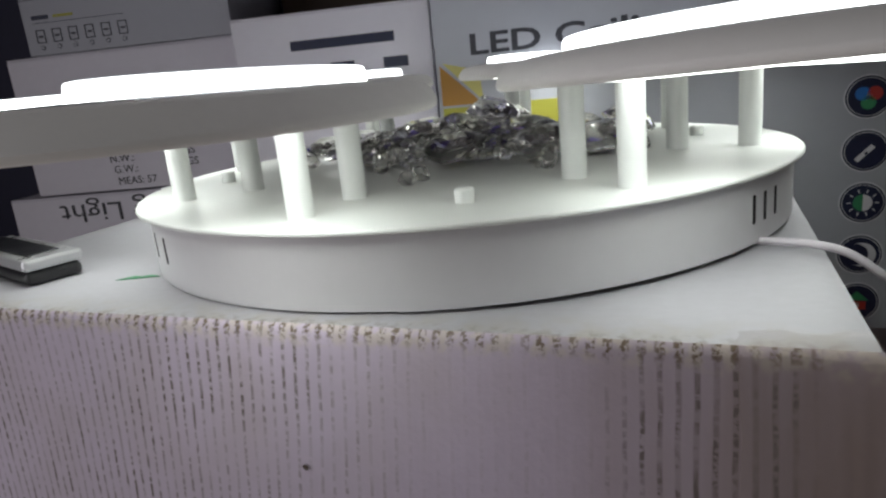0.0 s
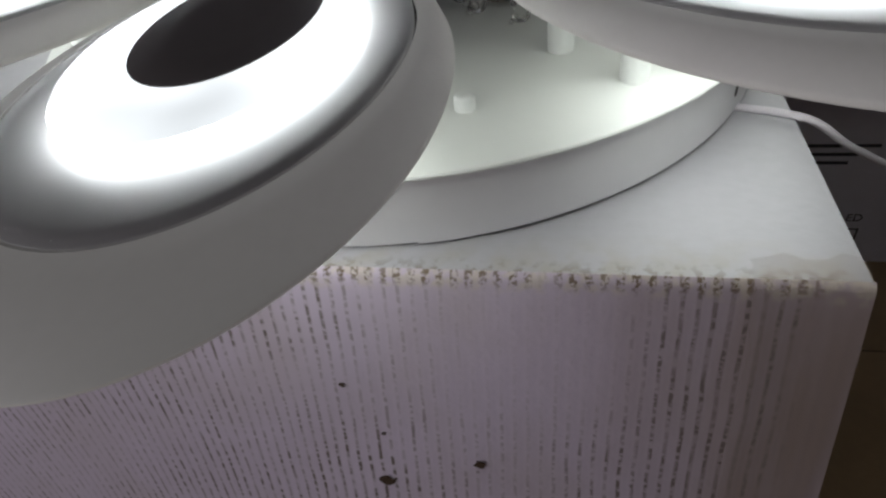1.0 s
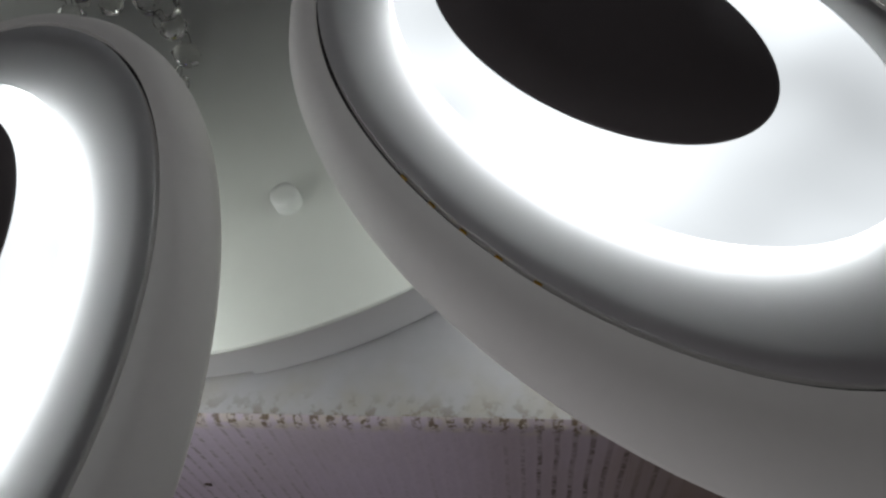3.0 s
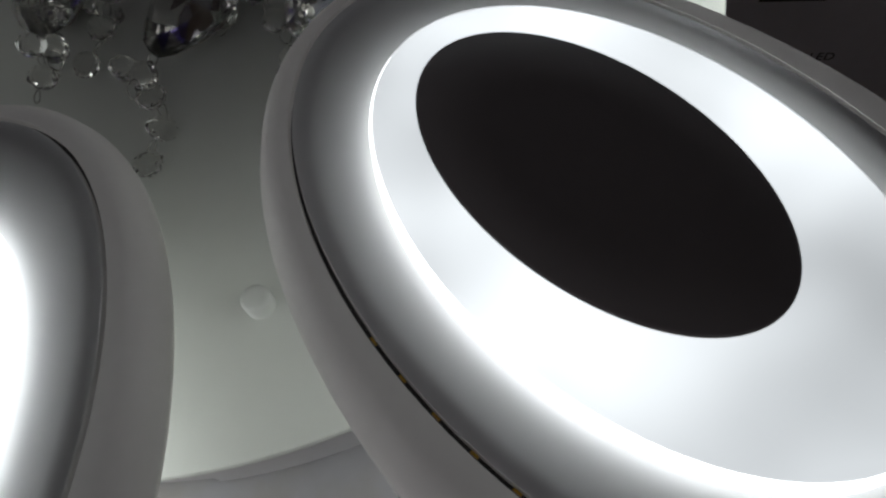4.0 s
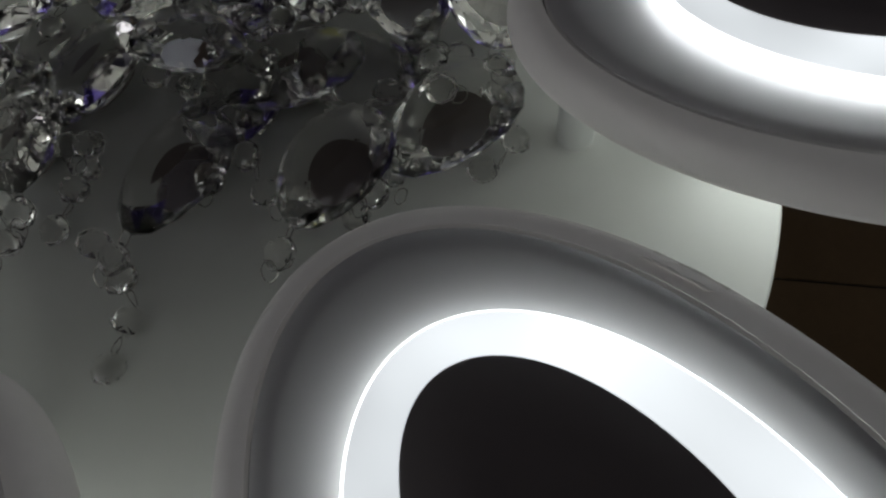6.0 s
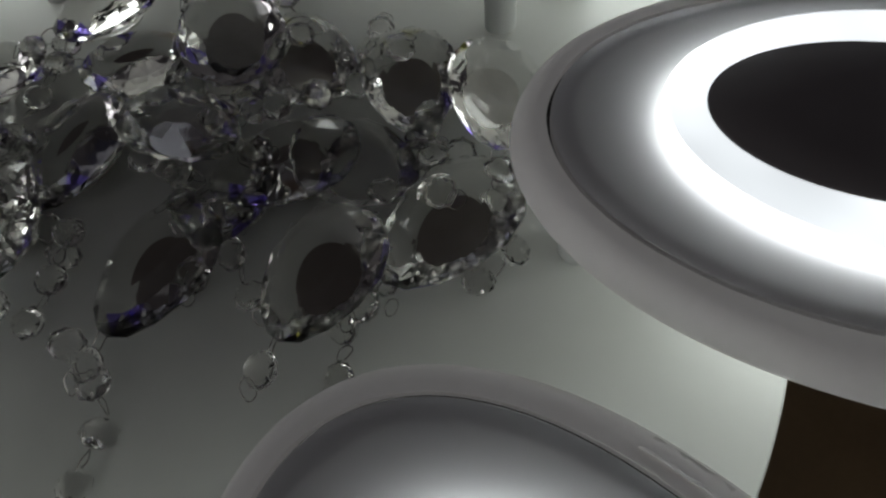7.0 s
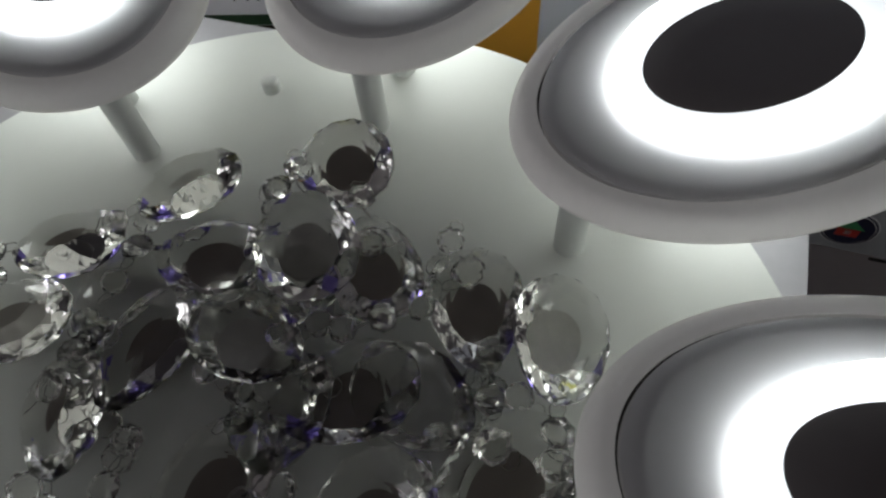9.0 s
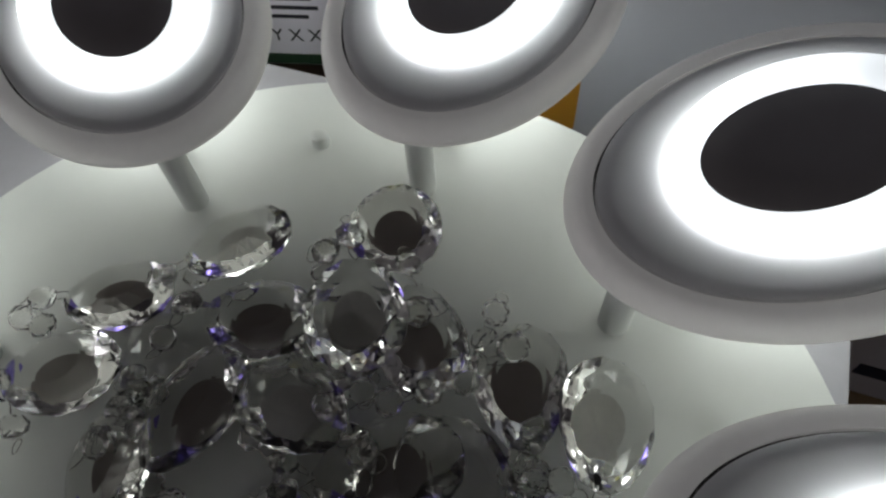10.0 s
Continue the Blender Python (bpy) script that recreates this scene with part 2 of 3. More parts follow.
# ---------------------------------------------------------------- building helpers
def part(name, bm, material, parent=None, label="", smooth=False):
    me = bpy.data.meshes.new(name)
    bmesh.ops.recalc_face_normals(bm, faces=bm.faces[:])
    bm.to_mesh(me)
    bm.free()
    me.materials.append(material)
    if smooth:
        me.shade_smooth() if smooth is True else me.set_sharp_from_angle(angle=smooth)
    ob = new(name, me)
    ob.parent = parent
    if label:
        ob["label"] = label
    return ob


def thing(name, m, label, category, group="", kind=""):
    e = new(name)
    e.empty_display_size = 0.02
    e.matrix_world = m
    return tagged(e, label, category, group, kind)


def loft(rings, closed_start=False, closed_end=False, bm=None):
    """A skin over rings of equally many points."""
    bm = bm or bmesh.new()
    rows = [[bm.verts.new(p) for p in r] for r in rings]
    for a, b in zip(rows, rows[1:]):
        for i in range(len(a)):
            j = (i + 1) % len(a)
            bm.faces.new((a[i], a[j], b[j], b[i]))
    if closed_start:
        bm.faces.new(rows[0])
    if closed_end:
        bm.faces.new(rows[-1])
    return bm


def oval(a, b, z, cx=0.0, n=96):
    return [(cx + a * math.cos(2 * math.pi * i / n), b * math.sin(2 * math.pi * i / n), z) for i in range(n)]


def ovals(profile, n=96, **k):
    return loft([oval(*p, n=n) if len(p) == 4 else oval(*p, 0.0, n) for p in profile], **k)


def box(sx, sy, sz, bevel=0.0, at=(0, 0, 0), seg=2, bm=None):
    bm = bm or bmesh.new()
    r = bmesh.ops.create_cube(bm, size=1, matrix=Matrix.Translation(at) @ Matrix.Diagonal((sx, sy, sz, 1)))
    if bevel:
        edges = list({e for v in r["verts"] for e in v.link_edges})
        bmesh.ops.bevel(bm, geom=edges, offset=bevel, segments=seg, affect="EDGES", profile=0.5)
    return bm


def tube(points, radius, n=8, bm=None):
    """A round tube along points."""
    bm = bm or bmesh.new()
    pts = [Vector(p) for p in points]
    rings = []
    side = None
    for i, p in enumerate(pts):
        d = (pts[min(i + 1, len(pts) - 1)] - pts[max(i - 1, 0)]).normalized()
        ref = Vector((0, 0, 1)) if abs(d.z) < 0.9 else Vector((1, 0, 0))
        side = (d.cross(ref)).normalized() if side is None else (side - d * side.dot(d)).normalized()
        up = side.cross(d)
        rings.append([p + side * radius * math.cos(2 * math.pi * k / n) + up * radius * math.sin(2 * math.pi * k / n) for k in range(n)])
    return loft(rings, True, True, bm)


def smooth_line(points, steps=10):
    """A line that glides through the points."""
    p = [Vector(q) for q in points]
    p = [2 * p[0] - p[1], *p, 2 * p[-1] - p[-2]]
    out = []
    for a, b, c, d in zip(p, p[1:], p[2:], p[3:]):
        for k in range(steps):
            t = k / steps
            out.append(0.5 * ((2 * b) + (c - a) * t + (2 * a - 5 * b + 4 * c - d) * t * t + (3 * b - a - 3 * c + d) * t ** 3))
    return out + [p[-2]]


def flat(points, thick=0.0006, bm=None):
    """A thin plate over an outline in x, z, proud of y = 0 towards -y."""
    bm = bm or bmesh.new()
    a = [bm.verts.new((x, 0, z)) for x, z in points]
    b = [bm.verts.new((x, -thick, z)) for x, z in points]
    bm.faces.new(a)
    bm.faces.new(b[::-1])
    for i in range(len(a)):
        j = (i + 1) % len(a)
        bm.faces.new((a[i], b[i], b[j], a[j]))
    return bm


def round_outline(r, cx=0, cz=0, n=32, a0=0.0, a1=2 * math.pi):
    full = abs(a1 - a0 - 2 * math.pi) < 1e-6
    return [(cx + r * math.cos(a0 + (a1 - a0) * i / (n if full else n - 1)), cz + r * math.sin(a0 + (a1 - a0) * i / (n if full else n - 1))) for i in range(n)]


def rect(x0, z0, x1, z1):
    return [(x0, z0), (x1, z0), (x1, z1), (x0, z1)]


def writing(text, size, material, parent, x, z, width=None, flip=False, name="lettering", weight=0.0):
    """Raised lettering on a face that looks towards -y."""
    cu = bpy.data.curves.new(name, "FONT")
    cu.body, cu.size, cu.extrude, cu.resolution_u, cu.offset = text, size, 0.0002, 3, weight
    tmp = new(name, cu)
    dg = bpy.context.evaluated_depsgraph_get()
    me = bpy.data.meshes.new_from_object(tmp.evaluated_get(dg))
    bpy.data.objects.remove(tmp)
    bpy.data.curves.remove(cu)
    me.name = name
    xs = [v.co.x for v in me.vertices]
    k = width / (max(xs) - min(xs)) if width else 1
    me.transform(Matrix.Diagonal((k, 1, 1, 1)))
    me.materials.clear()
    me.materials.append(material)
    ob = new(name, me)
    ob.parent = parent
    ob.matrix_local = pose(x, -0.0005, z, 90, 180 if flip else 0, 0)
    return ob


SLOTS = (-148.0, -141.75, -49.0, -45.75, -42.0, 38.0, 41.5, 45.0, 131.0, 135.0)
# ---------------------------------------------------------------- the room
FLOOR_Z = -0.70
floor = tagged(part("floor", box(4.4, 4.4, 0.06, at=(0.2, 0, FLOOR_Z - 0.034)), M_GROUT), "dark joints of a brown tiled shop floor", "floor", kind="structure")
tagged(part("ceiling", box(4.4, 4.4, 0.06, at=(0.2, 0, 1.73)), M_CEIL), "pale plain shop ceiling", "ceiling", kind="structure")
for nm, sx, sy, px, py in (("wall_north", 4.4, 0.08, 0.2, 1.44), ("wall_south", 4.4, 0.08, 0.2, -2.24), ("wall_east", 0.08, 3.6, 2.36, -0.4)):
    tagged(part(nm, box(sx, sy, 2.43, at=(px, py, 0.515)), M_ROOM), "dim plain shop wall", "wall", kind="structure")
# unseen wall, its opening made up to let the west fill in
west = bmesh.new()
for sy, sz, py, pz in ((0.54, 2.43, -1.93, 0.515), (1.68, 2.43, 0.56, 0.515), (1.38, 1.33, -0.97, 1.065), (1.38, 0.36, -0.97, -0.52)):
    box(0.08, sy, sz, at=(-1.42, py, pz), bm=west)
tagged(part("wall_west", west, M_ROOM), "dim unseen wall with an opening for the added fill light", "wall", kind="structure")
for tx, ty in CEILING_FILLS:
    # housing for the added ceiling fill, out of view
    fit = thing("fill_housing", pose(tx, ty, 1.70), "plain white housing of the added ceiling fill light", "ceiling light")
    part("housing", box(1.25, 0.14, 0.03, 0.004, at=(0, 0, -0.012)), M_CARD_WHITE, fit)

# ---------------------------------------------------------------- the carton that carries the lamp
TOP_Z = -0.0435
TURN = -20.07
CARTON = pose(0.1401, -0.3145, TOP_Z, 0, 0, TURN)  # origin at its near corner: x runs along the front (negative), y to the back
LEAN = 0.22  # the front bulges out towards its foot
LEN, DEP, HEI = 0.592, 0.518, TOP_Z - FLOOR_Z
carton = thing("carton", CARTON, "large white corrugated carton, scuffed and rubbed along its flutes", "cardboard box")


def carton_front():
    bm = bmesh.new()
    nx, zs = 880, [0.0, -0.0015, -0.004, -0.01, -0.06, -0.2, -HEI]
    rows = []
    for z in zs:
        row = []
        for i in range(nx + 1):
            x = -LEN * i / nx
            depth = 0.00005 * math.cos(2 * math.pi * x / 0.0067) * min(1, -z / 0.004)
            sag = 0.0016 * noise.noise((x * 7, z * 7, 0.3))
            drop = 0.0022 * max(0, 1 + z / 0.004) ** 2
            row.append(bm.verts.new((x, -depth * 0.9 + (sag if z < -0.01 else 0) + drop + LEAN * z, z)))
        rows.append(row)
    for a, b in zip(rows, rows[1:]):
        for i in range(nx):
            bm.faces.new((a[i], a[i + 1], b[i + 1], b[i]))
    return bm


part("front_panel", carton_front(), M_CARTON, carton, "white print rubbed brown along the flutes", smooth=True)


def carton_top():
    bm = bmesh.new()
    nx, ny = 60, 36
    g = []
    for j in range(ny + 1):
        row = []
        for i in range(nx + 1):
            x, y = -LEN * i / nx, 0.0022 + (DEP - 0.0022) * j / ny
            edge = min(-x, y, DEP - y)
            z = -0.0018 * max(0, 1 - edge / 0.006) + 0.0007 * noise.noise((x * 9, y * 9, 1.7)) * min(1, edge / 0.03)
            row.append(bm.verts.new((x, y, min(z, 0.0002))))
        g.append(row)
    for a, b in zip(g, g[1:]):
        for i in range(nx):
            bm.faces.new((a[i], a[i + 1], b[i + 1], b[i]))
    return bm


part("top_panel", carton_top(), M_CARTON_TOP, carton, "smooth white top, slightly dented", smooth=True)


def side_panel(x):
    bm = bmesh.new()
    o = [(0.002, -0.002), (DEP - 0.002, -0.002), (DEP - 0.002, -HEI), (-LEAN * HEI, -HEI)]
    lo, hi = [bm.verts.new((x - 0.002, y, z)) for y, z in o], [bm.verts.new((x + 0.002, y, z)) for y, z in o]
    bm.faces.new(lo)
    bm.faces.new(hi)
    for i in range(4):
        bm.faces.new((lo[i], lo[(i + 1) % 4], hi[(i + 1) % 4], hi[i]))
    return bm


part("side_panel", side_panel(-0.0025), M_CARTON_TOP, carton)
part("side_panel", side_panel(-LEN + 0.0025), M_CARTON_TOP, carton)
part("back_panel", box(LEN - 0.01, 0.004, HEI - 0.002, 0.001, at=(-LEN / 2, DEP - 0.003, -HEI / 2 - 0.001)), M_CARTON_TOP, carton)


def corner_tape():
    """Packing tape folded over the front edge near one corner, and down the front."""
    bm = bmesh.new()
    rows = []
    line = [(0.016, 0.0008), (0.010, 0.0009), (0.005, 0.0006), (0.0015, -0.0008), (-0.0012, -0.004), (-0.0035, -0.010)]
    line += [(-0.0030 - LEAN * d, -d) for d in (0.03, 0.07, 0.12, 0.20, 0.30, 0.42)]
    for j, (y, z) in enumerate(line):
        rows.append([bm.verts.new((-0.0008 - 0.0462 * q / 6 + (0.0012 * math.sin(j * 2.3) if q == 6 else 0), y + (0.003 * math.sin(q * 1.9) if j == 0 else 0), z + 0.0003 * math.sin(q * 1.3 + j))) for q in range(7)])
    for a, b in zip(rows, rows[1:]):
        for q in range(6):
            bm.faces.new((a[q], a[q + 1], b[q + 1], b[q]))
    return bm


part("corner_tape", corner_tape(), M_CORNER_TAPE, carton, "aged glossy packing tape over the corner", smooth=True)


# ---------------------------------------------------------------- the ceiling lamp on the carton
lamp = thing("ceiling_lamp", pose(0, 0, TOP_Z), "white ceiling lamp with eight lit oval heads, lying on a carton", "ceiling lamp")
UP = pose(0, 0, -TOP_Z)


def lamp_part(name, bm, material, label="", smooth=False, parent=None):
    bm.transform(UP) if parent is None else None
    return part(name, bm, material, parent or lamp, label, smooth)


R = 0.24
RT = 0.2325
lamp_part("base_plate", ovals([(0.02, 0.02, -0.0012), (R - 0.002, R - 0.002, -0.0012), (R - 0.0006, R - 0.0006, -0.0024), (R, R, -0.0020), (R, R, -0.0008), (R - 0.0007, R - 0.0007, 0), (0.02, 0.02, 0)], 192, closed_start=True, closed_end=True), M_PLATE, "round white enamelled base plate", smooth=math.radians(40))


def side_band():
    """A strip bent round the plate; its end laps over its start at the seam."""
    bm = bmesh.new()
    a0, a1, n = -1.7266, -1.7266 + 2 * math.pi + 0.16, 260
    rows = []
    for i in range(n + 1):
        a = a0 + (a1 - a0) * i / n
        r = RT + 0.0016 * (1 - i / n)
        low = -0.0432 + 0.0042 * (0.5 + 0.5 * math.cos(a - 0.3))
        c, s = math.cos(a), math.sin(a)
        rows.append([bm.verts.new(p) for p in ((c * r, s * r, -0.0016), (c * r, s * r, low), (c * (r - 0.0009), s * (r - 0.0009), low), (c * (r - 0.0009), s * (r - 0.0009), -0.0016))])
    for a, b in zip(rows, rows[1:]):
        for k in range(4):
            bm.faces.new((a[k], a[(k + 1) % 4], b[(k + 1) % 4], b[k]))
    bm.faces.new(rows[0])
    bm.faces.new(rows[-1])
    return bm


lamp_part("side_band", side_band(), M_BAND, "rolled white sheet band with lapped seam", smooth=math.radians(40))
lamp_part("underside", ovals([(RT - 0.003, RT - 0.003, -0.034), (RT - 0.003, RT - 0.003, -0.037)], 96, closed_start=True, closed_end=True), M_GAP)


# a dark plate painted as the slot's shaded opening; the band isn't cut
def slot():
    bm = bmesh.new()
    o = [(x * 0.0013, z) for x, z in ((-1, -0.007), (-0.6, -0.008), (0.6, -0.008), (1, -0.007), (1, 0.007), (0.6, 0.008), (-0.6, 0.008), (-1, 0.007))]
    a = [bm.verts.new((x, -0.0004, z)) for x, z in o]
    b = [bm.verts.new((x, 0.002, z)) for x, z in o]
    bm.faces.new(a)
    for i in range(8):
        bm.faces.new((a[i], a[(i + 1) % 8], b[(i + 1) % 8], b[i]))
    return bm


slot_mesh = None
for deg in SLOTS:
    a = math.radians(deg)
    frac = ((a + 1.7238) % (2 * math.pi)) / (2 * math.pi + 0.16)
    r = RT + 0.0016 * (1 - frac)
    s = lamp_part("vent_slot", slot(), M_GAP, parent=lamp) if slot_mesh is None else new("vent_slot", slot_mesh)
    slot_mesh = s.data
    s.parent = lamp
    s.matrix_local = UP @ pose(r * math.cos(a), r * math.sin(a), -0.021, 0, 0, deg + 90)

bolt_mesh = None
for deg in (-90, 2, 91.6, 181):
    a = math.radians(deg)
    if bolt_mesh is None:
        b = part("cap_nut", ovals([(0.0053, 0.0053, 0), (0.0053, 0.0053, 0.0058), (0.0050, 0.0050, 0.0068), (0.0042, 0.0042, 0.0075), (0.002, 0.002, 0.0078)], 24, closed_start=True, closed_end=True), M_POST, lamp, smooth=math.radians(50))
        bolt_mesh = b.data
    else:
        b = new("cap_nut", bolt_mesh)
        b.parent = lamp
    b.matrix_local = UP @ pose(0.187 * math.cos(a), 0.187 * math.sin(a), 0)

# x, y, heading, lift, outward fall, side tilt
HEADS = [
    (-0.0933, -0.2352, -111.1, -0.0015, -0.012, -0.012),
    (0.1065, -0.2264, -65.7, 0.0019, -0.027, -0.010),
    (0.2425, -0.0785, -17.5, -0.0042, 0.038, -0.034),
    (0.2335, 0.1136, 25.5, -0.0013, 0.037, 0.031),
    (0.0878, 0.2423, 71.7, 0.0026, 0.023, 0.014),
    (-0.1103, 0.2329, 116.3, 0.0022, 0.001, 0.003),
    (-0.2423, 0.0811, 161.5, 0, 0.008, 0),
    (-0.2325, -0.1060, 204.5, 0, -0.005, 0),
]
POST_ANGLES = (-114.5, -65.5, -21.4, 24.0, 70.0, 116.0, 161.0, 204.0)
HEAD_Z = 0.0665
heads = []
for (x, y, head, lift, fall, side), post_angle in zip(HEADS, POST_ANGLES):
    c, s = math.cos(math.radians(head)), math.sin(math.radians(head))
    u = Vector((c, s, -fall)).normalized()
    v = Vector((-s, c, side))
    v = (v - u * u.dot(v)).normalized()
    w = u.cross(v)
    m = Matrix((u, v, w)).transposed().to_4x4()
    m.translation = (x, y, HEAD_Z + lift)
    if not heads:
        body = part("lamp_head", ovals([(0.080, 0.044, -0.0128), (0.100, 0.062, -0.0132, 0.004), (0.1265, 0.0755, -0.0136, 0.0125), (0.1300, 0.0786, -0.0133, 0.0126), (0.1318, 0.0802, -0.0122, 0.0126), (0.1325, 0.0808, -0.0106, 0.0126), (0.1318, 0.0806, -0.0092, 0.0120), (0.1262, 0.0775, -0.0048, 0.0078), (0.1190, 0.0730, -0.0013, 0.0036), (0.1135, 0.0693, -0.0004, 0.0011), (0.1094, 0.0656, 0.0003), (0.1093, 0.0655, -0.0030), (0.080, 0.044, -0.0032)], closed_start=True, closed_end=True), M_BODY, lamp, "oval white acrylic head", smooth=math.radians(50))
        part("lit_underside", ovals([(0.060, 0.048, -0.0139, 0.020), (0.054, 0.042, -0.0141, 0.020)], closed_end=True), M_UNDER_GLOW, body, "opal underside that lights the base plate")
        part("gap", ovals([(0.1098, 0.0660, -0.0026), (0.1065, 0.0627, -0.0026)]), M_GAP, body)
        part("dish", ovals([(0.1082, 0.0644, -0.0024), (0.1082, 0.0644, 0.0000), (0.1078, 0.0640, 0.0005), (0.1000, 0.0590, 0.0009), (0.0880, 0.0530, 0.0013), (0.0740, 0.0445, 0.0016)]), M_DISH, body, "satin white dish lit by the core", smooth=math.radians(50))
        part("lit_core", ovals([(0.0768, 0.0476, 0.0012), (0.0767, 0.0475, 0.0030), (0.0763, 0.0471, 0.0072), (0.0754, 0.0462, 0.0084)]), M_WALL_GLOW, body, "glowing opal rim", smooth=True)
        part("opal_top", ovals([(0.0754, 0.0462, 0.0084), (0.0735, 0.0446, 0.0088, -0.0005), (0.0640, 0.0375, 0.0090, -0.006), (0.0533, 0.0299, 0.0091, -0.0108)]), M_TOP_GLOW, body, "dimly lit opal top", smooth=True)
        part("cover", ovals([(0.0537, 0.0303, 0.0086, -0.0108), (0.0537, 0.0303, 0.0093, -0.0108), (0.0531, 0.0297, 0.0097, -0.0108), (0.030, 0.016, 0.0099, -0.0108)], closed_end=True), M_CAP, body, "dark smoked oval cover", smooth=math.radians(40))
    else:
        body = copy_thing(heads[0], Matrix())
    body.matrix_local = UP @ m
    heads.append(body)
    for rr in (0.156 if y < -0.2 else 0.162, 0.208):
        a = math.radians(post_angle)
        px, py = rr * math.cos(a), rr * math.sin(a)
        d = Vector((px - x, py - y, 0))
        top = HEAD_Z + lift - 0.0132 - fall * d.dot(Vector((c, s, 0))) + side * d.dot(Vector((-s, c, 0)))
        p = part("post", ovals([(0.0073, 0.0073, 0), (0.0073, 0.0073, top + 0.0006)], 28, closed_start=True, closed_end=True), M_POST, lamp, smooth=math.radians(50))
        p.matrix_local = UP @ pose(px, py, 0)


# a stretch of light-emitting chips that shows in the gap of one head
chips = bmesh.new()
for q in range(5):
    t = math.radians(-97 + q * 6)
    box(0.0020, 0.0006, 0.0008, at=(0, 0, 0), bm=chips)
    bmesh.ops.transform(chips, matrix=pose(0.1087 * math.cos(t), 0.0649 * math.sin(t), -0.0006, 0, 0, math.degrees(math.atan2(0.0649 * math.cos(t), -0.1087 * math.sin(t)))), verts=chips.verts[-8:])
tagged(part("led_strip", chips, M_LED, heads[1], "yellow light-emitting chips in the gap"), kind="stuff")

# a shred of clear tape on the rim of one head
film = bmesh.new()
rows = []
for q in range(6):
    t = math.atan2(0.0600 / 0.0715, -0.0516 / 0.1150) + (q - 2.5) * 0.035
    rows.append([film.verts.new((0.0011 + 0.0067 * w + (0.1138 + w * 0.0122) * math.cos(t), (0.0696 + w * 0.0078) * math.sin(t), 0.0001 - 0.0046 * w + 0.0003 * math.sin(q * 2.1 + w * 3))) for w in (0, 0.5, 1)])
for ra, rb in zip(rows, rows[1:]):
    for k in range(2):
        film.faces.new((ra[k], ra[k + 1], rb[k + 1], rb[k]))
part("tape_shred", film, M_TAPE, heads[1], "small shred of glossy clear tape", smooth=True)



def patch(cx, cz, r, seed, squash=1.0):
    rnd = random.Random(seed)
    return [(cx + r * (0.7 + 0.5 * rnd.random()) * math.cos(k * 0.7), cz + squash * r * (0.7 + 0.5 * rnd.random()) * math.sin(k * 0.7)) for k in range(9)]


# torn spots on the rubbed front panel: along the front, height, size
for k, (sx, sz, sr) in enumerate(((-0.475, -0.100, 0.0068), (-0.167, -0.115, 0.0035), (-0.220, -0.132, 0.0046), (-0.218, -0.098, 0.0014), (-0.237, -0.067, 0.0018))):
    t = part("torn_spot", flat(patch(sx, sz, sr, k, 1.3 if k == 0 else 0.7), 0.0004), M_DARKWOOD, carton, "torn brown spot")
    t.matrix_local = pose(0, -0.0006, 0, -math.degrees(math.atan(LEAN))) @ Matrix.Scale(1.0239, 4, (0, 0, 1))

# ---------------------------------------------------------------- cable and small things on the carton
cable = tagged(part("power_cable", tube(smooth_line([(0.130, -0.150, -0.0402), (0.158, -0.170, -0.0400), (0.178, -0.186, -0.0397), (0.194, -0.196, -0.0440), (0.215, -0.204, -0.060), (0.26, -0.20, -0.085), (0.36, -0.16, -0.12), (0.50, -0.10, -0.22), (0.70, 0.0, -0.44), (0.84, 0.05, -0.66), (0.90, 0.06, -0.6972), (1.10, 0.08, -0.6972)], 8), 0.0022, 10), M_CABLE, smooth=True), "white round power cable running off the carton", "cable")
wire = tagged(part("loose_wire_end", tube(smooth_line([(0.127, -0.176, -0.0415), (0.134, -0.183, -0.0405), (0.140, -0.184, -0.0412), (0.136, -0.178, -0.0415)], 5), 0.0014, 6), M_COPPER, smooth=True), "short reddish wire end under the lamp base", "wire")

remote = thing("remote_control", pose(-0.279, -0.104, TOP_Z, 0, 0, 52), "silver and black remote control lying on the carton", "remote control")
part("lower_shell", box(0.036, 0.125, 0.010, 0.004, at=(0, 0.062, 0.0056), seg=3), M_BLACK, remote, "black lower shell")
part("upper_shell", box(0.038, 0.127, 0.008, 0.0022, at=(0, 0.062, 0.0146), seg=2), M_SILVER, remote, "silver upper shell")
part("keypad", box(0.022, 0.110, 0.0012, 0.0004, at=(-0.001, 0.068, 0.0190)), M_BLACK, remote, "black keypad panel")

mark = tagged(part("green_mark", flat([(0, 0), (0.030, 0.0), (0.022, 0.006), (0.016, 0.004), (0.010, 0.007)], 0.0003), M_GREEN), "faded green printed mark on the carton top", "print")
mark.matrix_world = pose(-0.232, -0.118, TOP_Z + 0.0002, -90, 0, 0)


# ---------------------------------------------------------------- boxes behind
def shop_box(name, m, w, d, h, material, label):
    """A closed carton; its front is in the plane y = 0 and looks towards -y."""
    e = thing(name, m, label, "cardboard box")
    part("body", box(w, d, h - 0.0025, 0.0018, at=(w / 2, d / 2, h / 2 - 0.00125)), material, e)
    for y0 in (0.0, d / 2 + 0.0008):
        part("top_flap", box(w - 0.001, d / 2 - 0.0012, 0.0022, 0.0006, at=(w / 2, y0 + d / 4, h - 0.0012)), material, e)
    return e


def stick(parent, name, outline, material, lift=0.0, label=""):
    ob = part(name, flat(outline, 0.0005), material, parent, label)
    ob.matrix_local = pose(0, -0.0002 - lift, 0)
    return ob


